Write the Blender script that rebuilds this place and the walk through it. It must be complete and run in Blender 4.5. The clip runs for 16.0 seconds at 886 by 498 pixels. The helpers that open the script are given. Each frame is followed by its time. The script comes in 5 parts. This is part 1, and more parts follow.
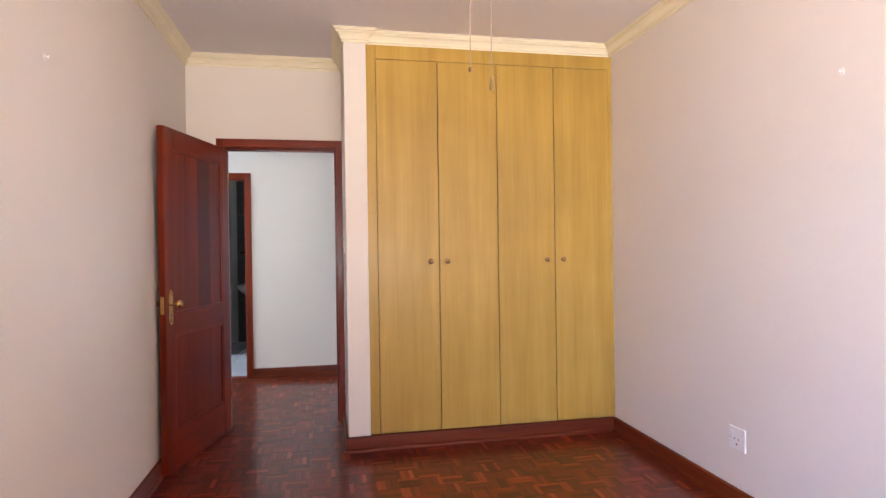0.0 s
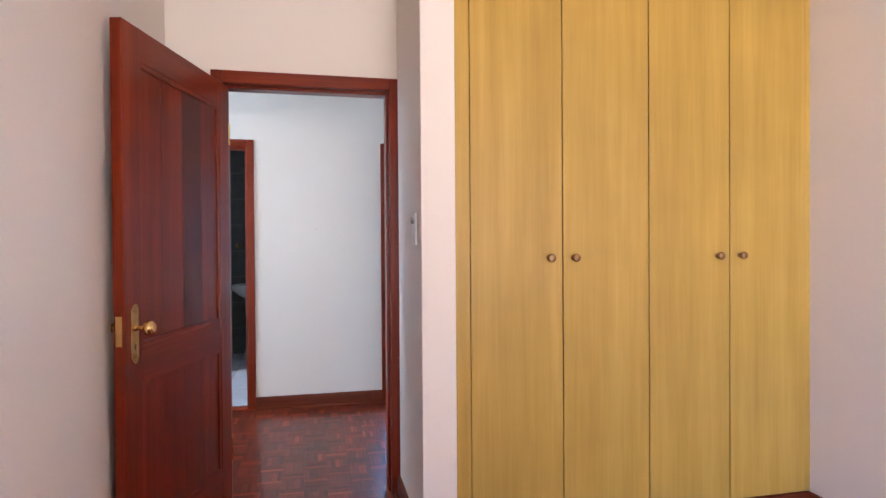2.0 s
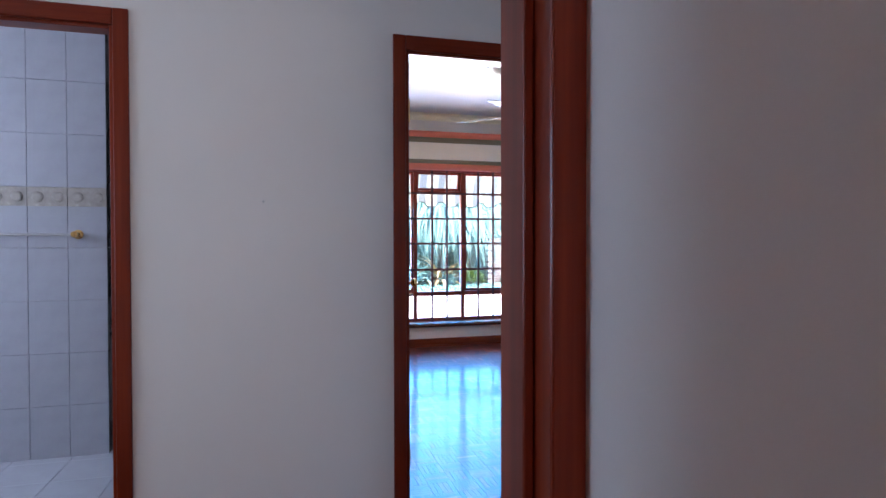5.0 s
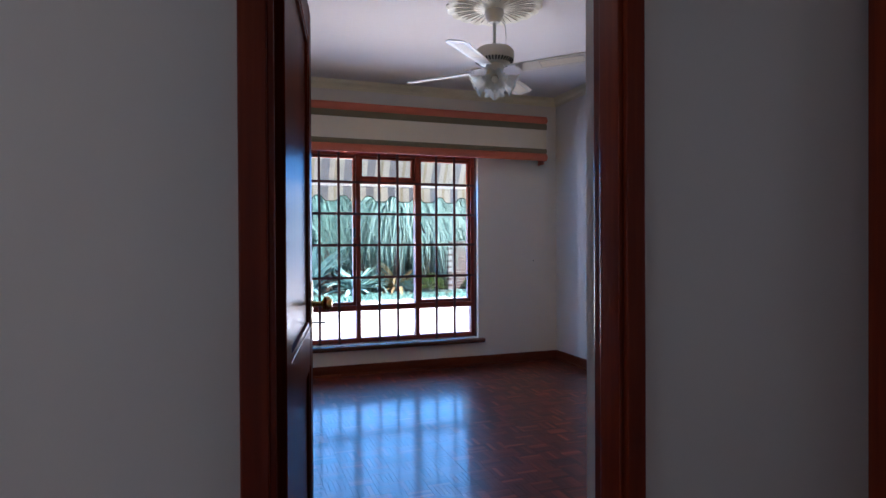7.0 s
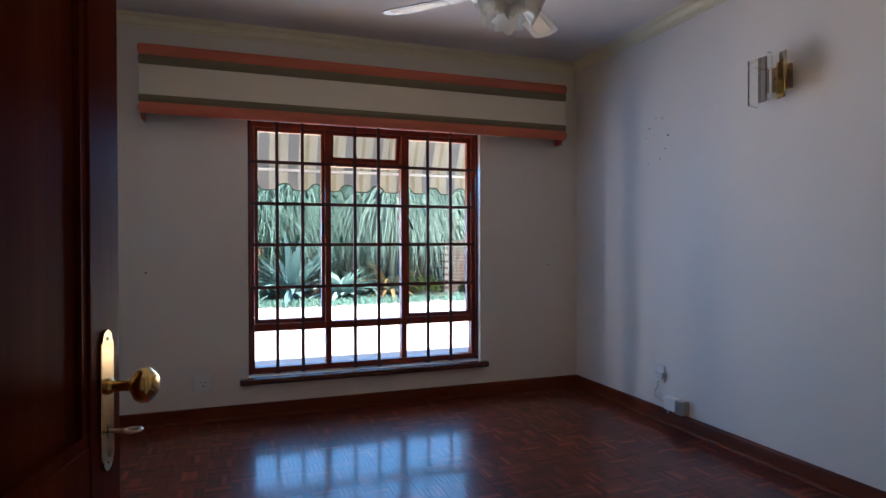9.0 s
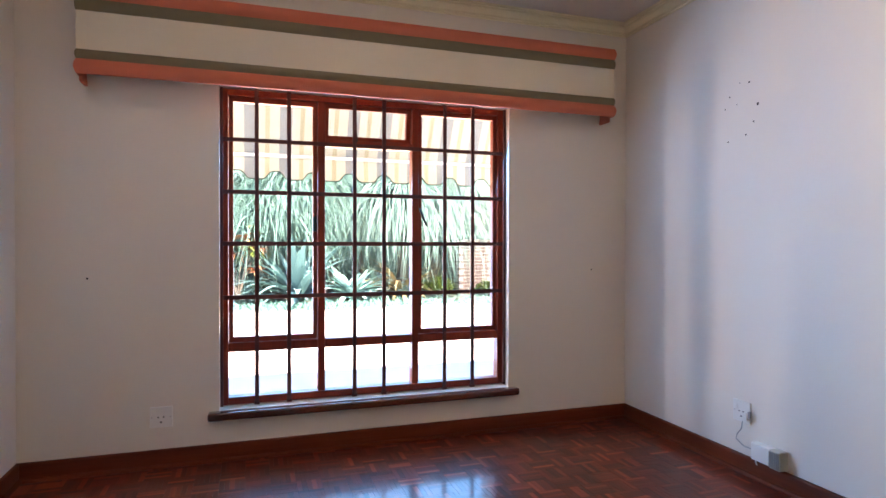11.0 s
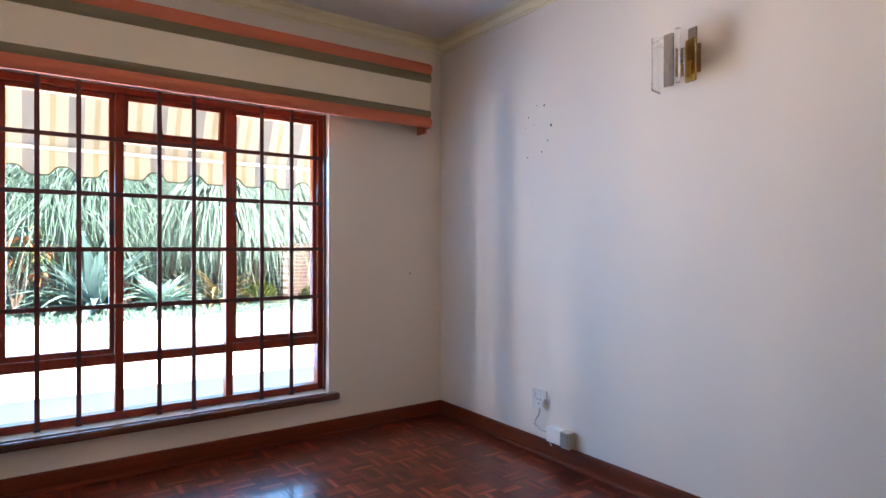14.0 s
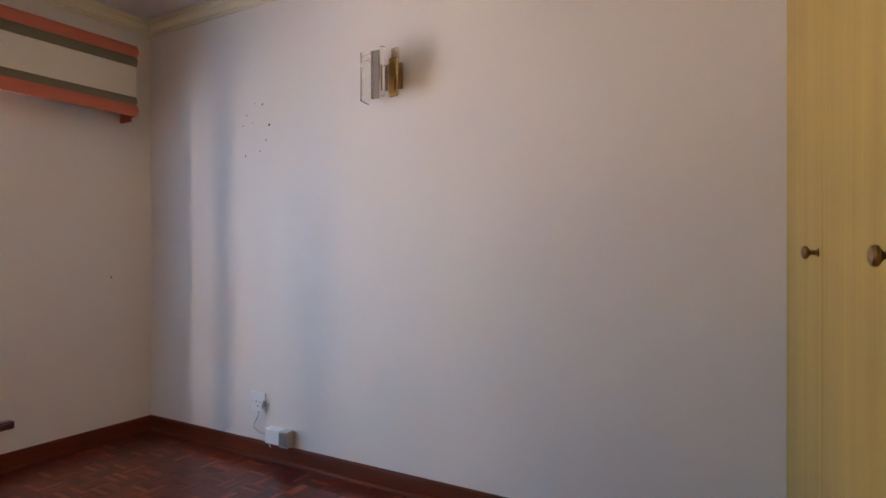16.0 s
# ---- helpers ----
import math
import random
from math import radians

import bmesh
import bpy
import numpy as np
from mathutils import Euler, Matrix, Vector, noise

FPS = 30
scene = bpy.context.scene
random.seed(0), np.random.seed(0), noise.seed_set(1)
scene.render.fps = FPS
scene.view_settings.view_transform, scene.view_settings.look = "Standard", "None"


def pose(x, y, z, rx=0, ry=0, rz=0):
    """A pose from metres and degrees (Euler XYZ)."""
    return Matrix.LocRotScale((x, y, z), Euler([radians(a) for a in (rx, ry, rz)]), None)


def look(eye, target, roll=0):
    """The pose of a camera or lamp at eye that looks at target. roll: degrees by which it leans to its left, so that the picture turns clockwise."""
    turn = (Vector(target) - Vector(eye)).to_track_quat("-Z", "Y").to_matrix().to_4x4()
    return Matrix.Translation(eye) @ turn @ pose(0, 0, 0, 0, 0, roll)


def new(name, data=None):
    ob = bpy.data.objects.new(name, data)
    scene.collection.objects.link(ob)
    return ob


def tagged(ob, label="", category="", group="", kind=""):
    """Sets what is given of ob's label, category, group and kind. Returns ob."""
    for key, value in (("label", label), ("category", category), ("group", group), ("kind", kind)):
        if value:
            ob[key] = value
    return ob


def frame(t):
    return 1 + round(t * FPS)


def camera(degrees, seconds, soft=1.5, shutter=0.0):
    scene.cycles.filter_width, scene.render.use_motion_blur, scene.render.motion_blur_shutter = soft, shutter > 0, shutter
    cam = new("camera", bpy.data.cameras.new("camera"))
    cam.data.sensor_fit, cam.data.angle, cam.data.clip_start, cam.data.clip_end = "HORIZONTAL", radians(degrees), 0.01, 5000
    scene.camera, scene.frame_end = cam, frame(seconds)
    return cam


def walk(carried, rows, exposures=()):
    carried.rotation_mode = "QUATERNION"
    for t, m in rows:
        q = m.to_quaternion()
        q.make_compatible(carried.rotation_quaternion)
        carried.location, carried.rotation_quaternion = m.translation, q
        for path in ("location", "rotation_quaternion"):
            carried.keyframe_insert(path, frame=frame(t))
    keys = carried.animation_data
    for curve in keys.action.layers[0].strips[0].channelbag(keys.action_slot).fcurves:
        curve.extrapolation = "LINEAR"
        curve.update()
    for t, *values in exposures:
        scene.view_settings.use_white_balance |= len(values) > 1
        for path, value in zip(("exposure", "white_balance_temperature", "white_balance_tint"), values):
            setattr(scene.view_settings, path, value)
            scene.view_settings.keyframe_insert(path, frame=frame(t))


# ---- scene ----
cam = camera(74.4, 16.0)
PATH = [
    (0, (0.971, 0.758, 1.306), (1.361, 2.719, 1.298), -0.8),
    (0.5, (0.888, 1.091, 1.276), (1.289, 3.050, 1.268), -0.6),
    (1, (0.805, 1.471, 1.275), (1.219, 3.427, 1.267), -0.4),
    (1.5, (0.718, 1.825, 1.279), (1.137, 3.780, 1.268), -0.4),
    (2, (0.674, 2.241, 1.276), (1.104, 4.194, 1.255), -0.4),
    (2.5, (0.662, 2.636, 1.243), (1.087, 4.590, 1.222), -0.3),
    (3, (0.643, 3.034, 1.253), (1.068, 4.988, 1.224), -0.4),
    (3.5, (0.661, 3.444, 1.262), (1.101, 5.394, 1.228), -0.3),
    (6, (0.901, 5.215, 1.215), (1.510, 7.120, 1.188), -0.3),
    (6.5, (1.021, 5.495, 1.205), (1.666, 7.388, 1.180), -0.4),
    (7, (1.198, 5.805, 1.196), (1.858, 7.693, 1.182), -0.3),
    (7.5, (1.391, 6.124, 1.200), (2.062, 8.009, 1.184), -0.3),
    (8, (1.500, 6.347, 1.219), (2.170, 8.237, 1.190), -0.2),
    (8.5, (1.549, 6.620, 1.200), (2.225, 8.506, 1.182), -0.2),
    (11, (1.851, 7.723, 1.201), (2.481, 9.621, 1.182), 0.1),
    (11.5, (1.849, 7.800, 1.209), (2.496, 9.692, 1.191), 0.1),
    (12, (1.878, 7.781, 1.215), (2.536, 9.669, 1.198), 0.0),
    (12.5, (1.888, 7.752, 1.213), (2.600, 9.621, 1.200), 0.1),
    (13, (1.904, 7.717, 1.218), (2.713, 9.546, 1.203), 0.0),
    (13.5, (1.901, 7.690, 1.209), (2.862, 9.445, 1.204), 0.0),
    (14, (1.876, 7.656, 1.214), (3.026, 9.293, 1.207), 0.1),
    (14.5, (1.877, 7.618, 1.201), (3.204, 9.114, 1.203), 0.1),
    (15, (1.879, 7.571, 1.203), (3.370, 8.904, 1.205), 0.0),
    (15.5, (1.906, 7.535, 1.215), (3.528, 8.705, 1.211), 0.0),
    (16, (1.921, 7.511, 1.212), (3.651, 8.514, 1.208), 0.0),
]
EXPOSURES = [(0.0, 4.72, 6300, 15), (0.5, 4.92, 6200, 15), (1.5, 5.0, 6000, 15), (2.5, 4.65, 5850, 18), (3.5, 4.38, 5550, 19), (6.0, 2.95, 5750, 24), (8.5, 2.0, 6500, 20), (11.0, 3.35, 7500, 25), (12.0, 3.75, 7500, 25), (13.0, 3.72, 7500, 25), (14.5, 2.97, 7750, 25), (15.5, 2.85, 8000, 26), (16.0, 2.97, 8350, 27)]
walk(cam, [(t, look(eye, target, roll)) for t, eye, target, roll in PATH], EXPOSURES)

# ---- light and air ----
world = bpy.data.worlds.new("sky")
world.use_nodes = True
scene.world = world
_wn = world.node_tree.nodes
_sky = _wn.new("ShaderNodeTexSky")
_sky.sky_type = "NISHITA"
_sky.sun_disc = False
_sky.sun_elevation = radians(58)
_sky.sun_rotation = radians(160)
_sky.dust_density, _sky.ozone_density = 0.2, 4.0
world.node_tree.links.new(_sky.outputs[0], _wn["Background"].inputs[0])
_wn["Background"].inputs[1].default_value = 0.11


def sun_lamp():
    d = bpy.data.lights.new("sun", "SUN")
    d.energy, d.angle, d.color = 5.0, radians(0.53), (1.0, 0.95, 0.88)
    ob = new("sun", d)
    el, az = radians(58), radians(160)
    way = Vector((math.sin(az) * math.cos(el), math.cos(az) * math.cos(el), math.sin(el)))
    ob.matrix_world = look(way * 30, (0, 0, 0))


def window_lamp(name, at, towards, width, height, power, colour):
    """Area lamp for light that falls in through an opening."""
    d = bpy.data.lights.new(name, "AREA")
    d.shape, d.size, d.size_y, d.energy, d.color = "RECTANGLE", width, height, power, colour
    ob = new(name, d)
    ob.matrix_world = look(at, towards)
    return ob


sun_lamp()
window_lamp("window_skylight", (1.2, -1.43, 1.40), (2.94, 1.6, 0.42), 1.6, 1.3, 2.0, (0.42, 0.58, 1.0)).data.spread = radians(66)
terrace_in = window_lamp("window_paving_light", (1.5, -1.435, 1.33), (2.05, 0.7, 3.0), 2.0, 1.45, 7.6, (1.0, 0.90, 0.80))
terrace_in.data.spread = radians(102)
sky_in = window_lamp("garden_skylight", (2.57, 11.392, 1.17), (2.57, 9.4, 0.55), 1.72, 1.76, 10.4, (0.09, 0.44, 1.0))
sky_in.data.spread = radians(178)
paving_in = window_lamp("garden_paving_light", (2.57, 11.396, 1.17), (2.40, 10.0, 2.15), 1.72, 1.76, 5.7, (1.0, 0.85, 0.62))
paving_in.data.spread = radians(100)
# daylight past the open end of the awning, a tall narrow gap beside the window
window_lamp("awning_gap_light", (0.78, 12.42, 1.15), (3.9, 10.0, 1.15), 0.15, 2.0, 3.6, (1.0, 0.95, 0.90))
# added fill lamp in the unseen far room, brightens the passage's right wall
window_lamp("far_room_fill", (5.44, 6.0, 1.5), (2.4, 6.1, 1.2), 1.1, 1.3, 1.8, (0.75, 0.84, 1.0))
window_lamp("passage_skylight", (-3.02, 6.1, 1.5), (0.5, 6.2, 1.3), 1.15, 1.35, 4.7, (0.58, 0.80, 1.0))
window_lamp("bathroom_skylight", (-2.32, 7.7, 1.7), (0.2, 7.9, 1.0), 0.75, 0.9, 3.6, (0.70, 0.84, 1.0))

# ---- materials ----


def nodes_of(name):
    m = bpy.data.materials.new(name)
    m.use_nodes = True
    nt = m.node_tree
    return m, nt, nt.nodes, nt.links, nt.nodes["Principled BSDF"]


def ramp(nt, stops):
    r = nt.nodes.new("ShaderNodeValToRGB")
    e = r.color_ramp.elements
    while len(e) < len(stops):
        e.new(0.5)
    for el, (p, c) in zip(e, stops):
        el.position, el.color = p, (*c, 1)
    return r


def noise_node(nt, coord, scale, detail=4.0, stretch=(1, 1, 1), rough=0.55):
    mp = nt.nodes.new("ShaderNodeMapping")
    mp.inputs["Scale"].default_value = stretch
    nt.links.new(coord, mp.inputs["Vector"])
    n = nt.nodes.new("ShaderNodeTexNoise")
    n.inputs["Scale"].default_value, n.inputs["Detail"].default_value, n.inputs["Roughness"].default_value = scale, detail, rough
    nt.links.new(mp.outputs[0], n.inputs["Vector"])
    return n


def mix(nt, a, b, fac, mode="MIX"):
    x = nt.nodes.new("ShaderNodeMix")
    x.data_type, x.blend_type = "RGBA", mode
    for sock, v in ((x.inputs[0], fac), (x.inputs[6], a), (x.inputs[7], b)):
        if hasattr(v, "links"):
            nt.links.new(v, sock)
        else:
            sock.default_value = v if isinstance(v, float) else (*v, 1)
    return x.outputs[2]


def bump(nt, height, strength, distance, bsdf):
    b = nt.nodes.new("ShaderNodeBump")
    b.inputs["Strength"].default_value, b.inputs["Distance"].default_value = strength, distance
    nt.links.new(height, b.inputs["Height"])
    nt.links.new(b.outputs[0], bsdf.inputs["Normal"])


def surface(name, colour, rough=0.6, metal=0.0, vary=0.08, scale=6.0, fine=120.0, relief=0.15, coat=0.0, depth=0.001):
    """A painted, plastered, cast or moulded surface with blotches, fine grain and slight relief."""
    m, nt, nodes, links, b = nodes_of(name)
    tc = nodes.new("ShaderNodeTexCoord").outputs["Object"]
    big, small = noise_node(nt, tc, scale), noise_node(nt, tc, fine, 2.0)
    dark = tuple(c * (1 - 2 * vary) for c in colour)
    light = tuple(min(1, c * (1 + vary)) for c in colour)
    c = mix(nt, dark, light, big.outputs[0])
    c = mix(nt, c, small.outputs[1], 0.03, "OVERLAY")
    links.new(c, b.inputs["Base Color"])
    rr = nodes.new("ShaderNodeMapRange")
    rr.inputs[3].default_value, rr.inputs[4].default_value = max(0.02, rough - 0.08), min(1, rough + 0.08)
    links.new(big.outputs[0], rr.inputs[0])
    links.new(rr.outputs[0], b.inputs["Roughness"])
    b.inputs["Metallic"].default_value = metal
    b.inputs["Coat Weight"].default_value = coat
    if relief:
        bump(nt, small.outputs[0], relief, depth, b)
    return m


def timber(name, dark, mid, light, rough=0.3, axis=2, island=False, random_piece=False, coat=0.3, relief=0.08, sheen_rough=0.15, grain=1.0, shine=0.5):
    """Grained wood; the grain runs along the axis."""
    m, nt, nodes, links, b = nodes_of(name)
    tc = nodes.new("ShaderNodeTexCoord").outputs["Object"]
    st = [14.0 * grain, 14.0 * grain, 14.0 * grain]
    st[axis] = 0.7 * grain
    n1 = noise_node(nt, tc, 1.0, 6.0, st, 0.6)
    st2 = [90.0 * grain, 90.0 * grain, 90.0 * grain]
    st2[axis] = 2.5 * grain
    n2 = noise_node(nt, tc, 1.0, 3.0, st2)
    blot = noise_node(nt, tc, 1.6, 3.0)
    f = mix(nt, n1.outputs[1], n2.outputs[1], 0.3)
    r = ramp(nt, [(0.32, dark), (0.5, mid), (0.68, light)])
    links.new(f, r.inputs[0])
    c = mix(nt, r.outputs[0], blot.outputs[0], 0.22, "OVERLAY")
    if island or random_piece:
        src = nodes.new("ShaderNodeNewGeometry").outputs["Random Per Island"] if island else nodes.new("ShaderNodeObjectInfo").outputs["Random"]
        rr = ramp(nt, [(0.0, (0.50, 0.44, 0.42)), (0.30, (0.80, 0.77, 0.76)), (0.66, (1.02, 1.02, 1.02)), (0.86, (1.35, 1.36, 1.36)), (1.0, (2.2, 2.8, 3.0))])
        links.new(src, rr.inputs[0])
        c = mix(nt, c, rr.outputs[0], 1.0, "MULTIPLY")
    links.new(c, b.inputs["Base Color"])
    b.inputs["Roughness"].default_value = rough
    b.inputs["Coat Weight"].default_value = coat
    b.inputs["Coat Roughness"].default_value = sheen_rough
    b.inputs["Specular IOR Level"].default_value = shine
    bump(nt, f, relief, 0.001, b)
    return m


def clear_glass(name, tint=(1, 1, 1), rough=0.0):
    m, nt, nodes, links, b = nodes_of(name)
    b.inputs["Base Color"].default_value = (*tint, 1)
    b.inputs["Transmission Weight"].default_value = 1.0
    b.inputs["Roughness"].default_value = rough
    b.inputs["IOR"].default_value = 1.45
    return m


def pane_glass():
    """Thin window glass: lets light pass and mirrors a little."""
    m, nt, nodes, links, b = nodes_of("pane_glass")
    t, g, x = nodes.new("ShaderNodeBsdfTransparent"), nodes.new("ShaderNodeBsdfGlossy"), nodes.new("ShaderNodeMixShader")
    t.inputs[0].default_value = (0.95, 0.98, 0.97, 1)
    g.inputs["Roughness"].default_value = 0.02
    f = nodes.new("ShaderNodeFresnel")
    f.inputs[0].default_value = 1.3
    links.new(f.outputs[0], x.inputs[0])
    links.new(t.outputs[0], x.inputs[1])
    links.new(g.outputs[0], x.inputs[2])
    links.new(x.outputs[0], nodes["Material Output"].inputs[0])
    return m


PAINT = surface("wall_paint", (0.76, 0.695, 0.618), 0.62, vary=0.035, scale=1.3, fine=220, relief=0.12)
CEIL = surface("ceiling_paint", (0.72, 0.665, 0.635), 0.8, vary=0.03, scale=1.0, fine=180)
CREAM = surface("cornice_cream_paint", (0.82, 0.74, 0.53), 0.55, vary=0.05, scale=3, fine=150)
ROSE = surface("ceiling_rose_cream_paint", (0.80, 0.76, 0.62), 0.6, vary=0.05, scale=8, fine=150)
MAHOG = timber("mahogany_varnish", (0.085, 0.0100, 0.0025), (0.170, 0.019, 0.0045), (0.26, 0.038, 0.008), 0.30, coat=0.10, sheen_rough=0.09, shine=0.22)
MAHOG_X = timber("mahogany_varnish_across", (0.085, 0.0100, 0.0025), (0.170, 0.019, 0.0045), (0.26, 0.038, 0.008), 0.30, axis=0, coat=0.10, sheen_rough=0.09, shine=0.22)
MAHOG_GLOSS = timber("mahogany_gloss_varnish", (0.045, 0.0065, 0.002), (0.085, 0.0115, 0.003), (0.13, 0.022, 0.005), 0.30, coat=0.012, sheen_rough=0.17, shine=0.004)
MAHOG_DARK = timber("mahogany_dark_board", (0.040, 0.0052, 0.002), (0.082, 0.0102, 0.0034), (0.130, 0.019, 0.005), 0.30, coat=0.10, sheen_rough=0.09, shine=0.22)
SKIRT_X = timber("skirting_timber", (0.076, 0.0125, 0.0040), (0.128, 0.023, 0.007), (0.180, 0.037, 0.0115), 0.46, axis=0, coat=0.03, shine=0.15)
SKIRT_Y = timber("skirting_timber_along", (0.076, 0.0125, 0.0040), (0.128, 0.023, 0.007), (0.180, 0.037, 0.0115), 0.46, axis=1, coat=0.03, shine=0.15)
SILLWOOD = timber("sill_timber", (0.05, 0.012, 0.008), (0.09, 0.022, 0.014), (0.14, 0.036, 0.022), 0.14, axis=0, coat=1.0, sheen_rough=0.06)
WINWOOD = timber("window_varnish", (0.15, 0.022, 0.012), (0.25, 0.038, 0.020), (0.33, 0.060, 0.032), 0.40, coat=0.06, shine=0.2)
OAK = timber("oak_laminate", (0.350, 0.208, 0.037), (0.428, 0.266, 0.051), (0.505, 0.326, 0.074), 0.40, coat=0.05, relief=0.03, grain=1.0, shine=0.3)
PARQ_X = timber("parquet_strip", (0.088, 0.0112, 0.0040), (0.138, 0.0185, 0.0062), (0.185, 0.030, 0.0105), 0.36, axis=0, island=True, coat=0.46, sheen_rough=0.12, relief=0.05, shine=0.16)
PARQ_Y = timber("parquet_strip_across", (0.088, 0.0112, 0.0040), (0.138, 0.0185, 0.0062), (0.185, 0.030, 0.0105), 0.36, axis=1, island=True, coat=0.46, sheen_rough=0.12, relief=0.05, shine=0.16)
PIECE_X = timber("parquet_piece", (0.088, 0.0112, 0.0040), (0.138, 0.0185, 0.0062), (0.185, 0.030, 0.0105), 0.36, axis=0, random_piece=True, coat=0.46, sheen_rough=0.12, relief=0.05, shine=0.16)
JOINT = surface("parquet_joint", (0.045, 0.016, 0.009), 0.4, fine=60)
BRASS = surface("polished_brass", (0.78, 0.52, 0.20), 0.22, 1.0, vary=0.1, scale=30, fine=200, relief=0.05)
OLDBRASS = surface("antique_brass", (0.34, 0.20, 0.09), 0.42, 1.0, vary=0.15, scale=60, fine=200, relief=0.05)
STEEL = surface("dull_steel", (0.52, 0.51, 0.49), 0.35, 1.0, vary=0.1, scale=40)
BLACK = surface("black_metal", (0.02, 0.02, 0.02), 0.4, vary=0.1)
BARS = surface("window_bar_red_paint", (0.105, 0.020, 0.018), 0.55, vary=0.15, scale=12)
PLASTIC = surface("white_plastic", (0.78, 0.76, 0.72), 0.35, vary=0.03, fine=300, relief=0.02)
SWITCHGREY = surface("grey_plastic", (0.33, 0.32, 0.31), 0.4, vary=0.05)
FANWHITE = surface("fan_white_enamel", (0.56, 0.53, 0.48), 0.42, vary=0.05, scale=14)
FROST = surface("frosted_glass_shade", (0.80, 0.82, 0.80), 0.50, vary=0.05, scale=30)
FROST.node_tree.nodes["Principled BSDF"].inputs["Transmission Weight"].default_value = 0.22
CANE = surface("woven_cane", (0.62, 0.56, 0.46), 0.6, vary=0.12, scale=200, fine=400, relief=0.5)
CORD = surface("pull_cord", (0.42, 0.33, 0.22), 0.8, vary=0.1)
CORDWOOD = surface("wooden_pull", (0.30, 0.19, 0.06), 0.4, vary=0.1)
TERRA = surface("terracotta_fabric", (0.60, 0.155, 0.085), 0.85, vary=0.06, scale=9, fine=500, relief=0.5)
OLIVE = surface("olive_fabric", (0.185, 0.150, 0.085), 0.85, vary=0.06, scale=9, fine=500, relief=0.5)
IVORY = surface("ivory_fabric", (0.72, 0.63, 0.48), 0.85, vary=0.03, scale=7, fine=500, relief=0.5)
GLASS = clear_glass("clear_glass", (0.97, 0.98, 0.97))
AMBER = clear_glass("amber_glass", (0.80, 0.50, 0.12), 0.08)
PANE = pane_glass()
TILE = surface("wall_tile_glaze", (0.42, 0.42, 0.45), 0.12, vary=0.10, scale=7, fine=60, relief=0.02, coat=0.3)
# dark tile colour that carries the dimness of the bathroom recess
TILEDARK = surface("wall_tile_recess_shade", (0.13, 0.135, 0.13), 0.15, vary=0.25, scale=7, fine=60, relief=0.02)
FLOORTILE = surface("floor_tile_glaze", (0.48, 0.48, 0.50), 0.2, vary=0.06, scale=6, fine=60, relief=0.02)
GROUT = surface("grout", (0.42, 0.41, 0.40), 0.8, fine=200)
LISTEL = surface("border_tile_glaze", (0.42, 0.38, 0.32), 0.25, vary=0.2, scale=30, relief=0.3)
PORCELAIN = surface("porcelain", (0.8, 0.8, 0.78), 0.08, vary=0.02)
PLUGHOLE = surface("dark_mark", (0.03, 0.025, 0.02), 0.9)
PAVE = surface("pale_paving", (0.60, 0.58, 0.55), 0.85, vary=0.10, scale=1.2, fine=80, relief=0.4)
SOIL = surface("bed_soil", (0.07, 0.065, 0.045), 0.95, vary=0.3, scale=4, fine=60, relief=0.8)
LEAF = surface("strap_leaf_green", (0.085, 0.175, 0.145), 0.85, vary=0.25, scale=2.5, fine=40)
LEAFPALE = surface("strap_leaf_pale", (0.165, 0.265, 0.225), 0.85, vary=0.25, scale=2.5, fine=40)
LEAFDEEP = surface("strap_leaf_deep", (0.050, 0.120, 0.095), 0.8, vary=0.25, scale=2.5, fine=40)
# near-white leaf tone that paints in the glare over the garden
LEAFSUN = surface("strap_leaf_glare", (0.30, 0.36, 0.30), 0.85, vary=0.2, scale=2.5, fine=40)
AGAVE = surface("agave_leaf_blue", (0.095, 0.205, 0.205), 0.75, vary=0.2, scale=3, fine=40)
GRASS = surface("grass_blades", (0.10, 0.24, 0.20), 0.8, vary=0.3, scale=3, fine=40)
DRY = surface("dry_leaf", (0.20, 0.14, 0.06), 0.7, vary=0.3, scale=4, fine=40)
SHRUB = surface("shrub_leaf", (0.09, 0.13, 0.02), 0.5, vary=0.3, scale=5, fine=40)
BARK = surface("grey_bark", (0.16, 0.125, 0.10), 0.9, vary=0.3, scale=8, fine=60, relief=0.8, depth=0.01)
# brick and mortar colours darkened so the sunlit pillar reads as shaded
BRICK = surface("shaded_brick", (0.095, 0.062, 0.050), 0.85, vary=0.2, scale=9, fine=120, relief=0.5)
MORTAR = surface("mortar", (0.24, 0.22, 0.20), 0.9, fine=120)
AWN_CREAM = surface("awning_cream_canvas", (0.60, 0.56, 0.46), 0.8, vary=0.05, scale=5, fine=300)
AWN_GREY = surface("awning_grey_canvas", (0.35, 0.345, 0.33), 0.8, vary=0.05, scale=5, fine=300)
AWN_TAN = surface("awning_tan_canvas", (0.50, 0.44, 0.30), 0.8, vary=0.05, scale=5, fine=300)
AWN_EDGE = surface("awning_green_braid", (0.04, 0.07, 0.045), 0.8)
for cloth in (AWN_CREAM, AWN_GREY, AWN_TAN):
    cloth.node_tree.nodes["Principled BSDF"].inputs["Roughness"].default_value = 0.9

# ---- shaping helpers ----


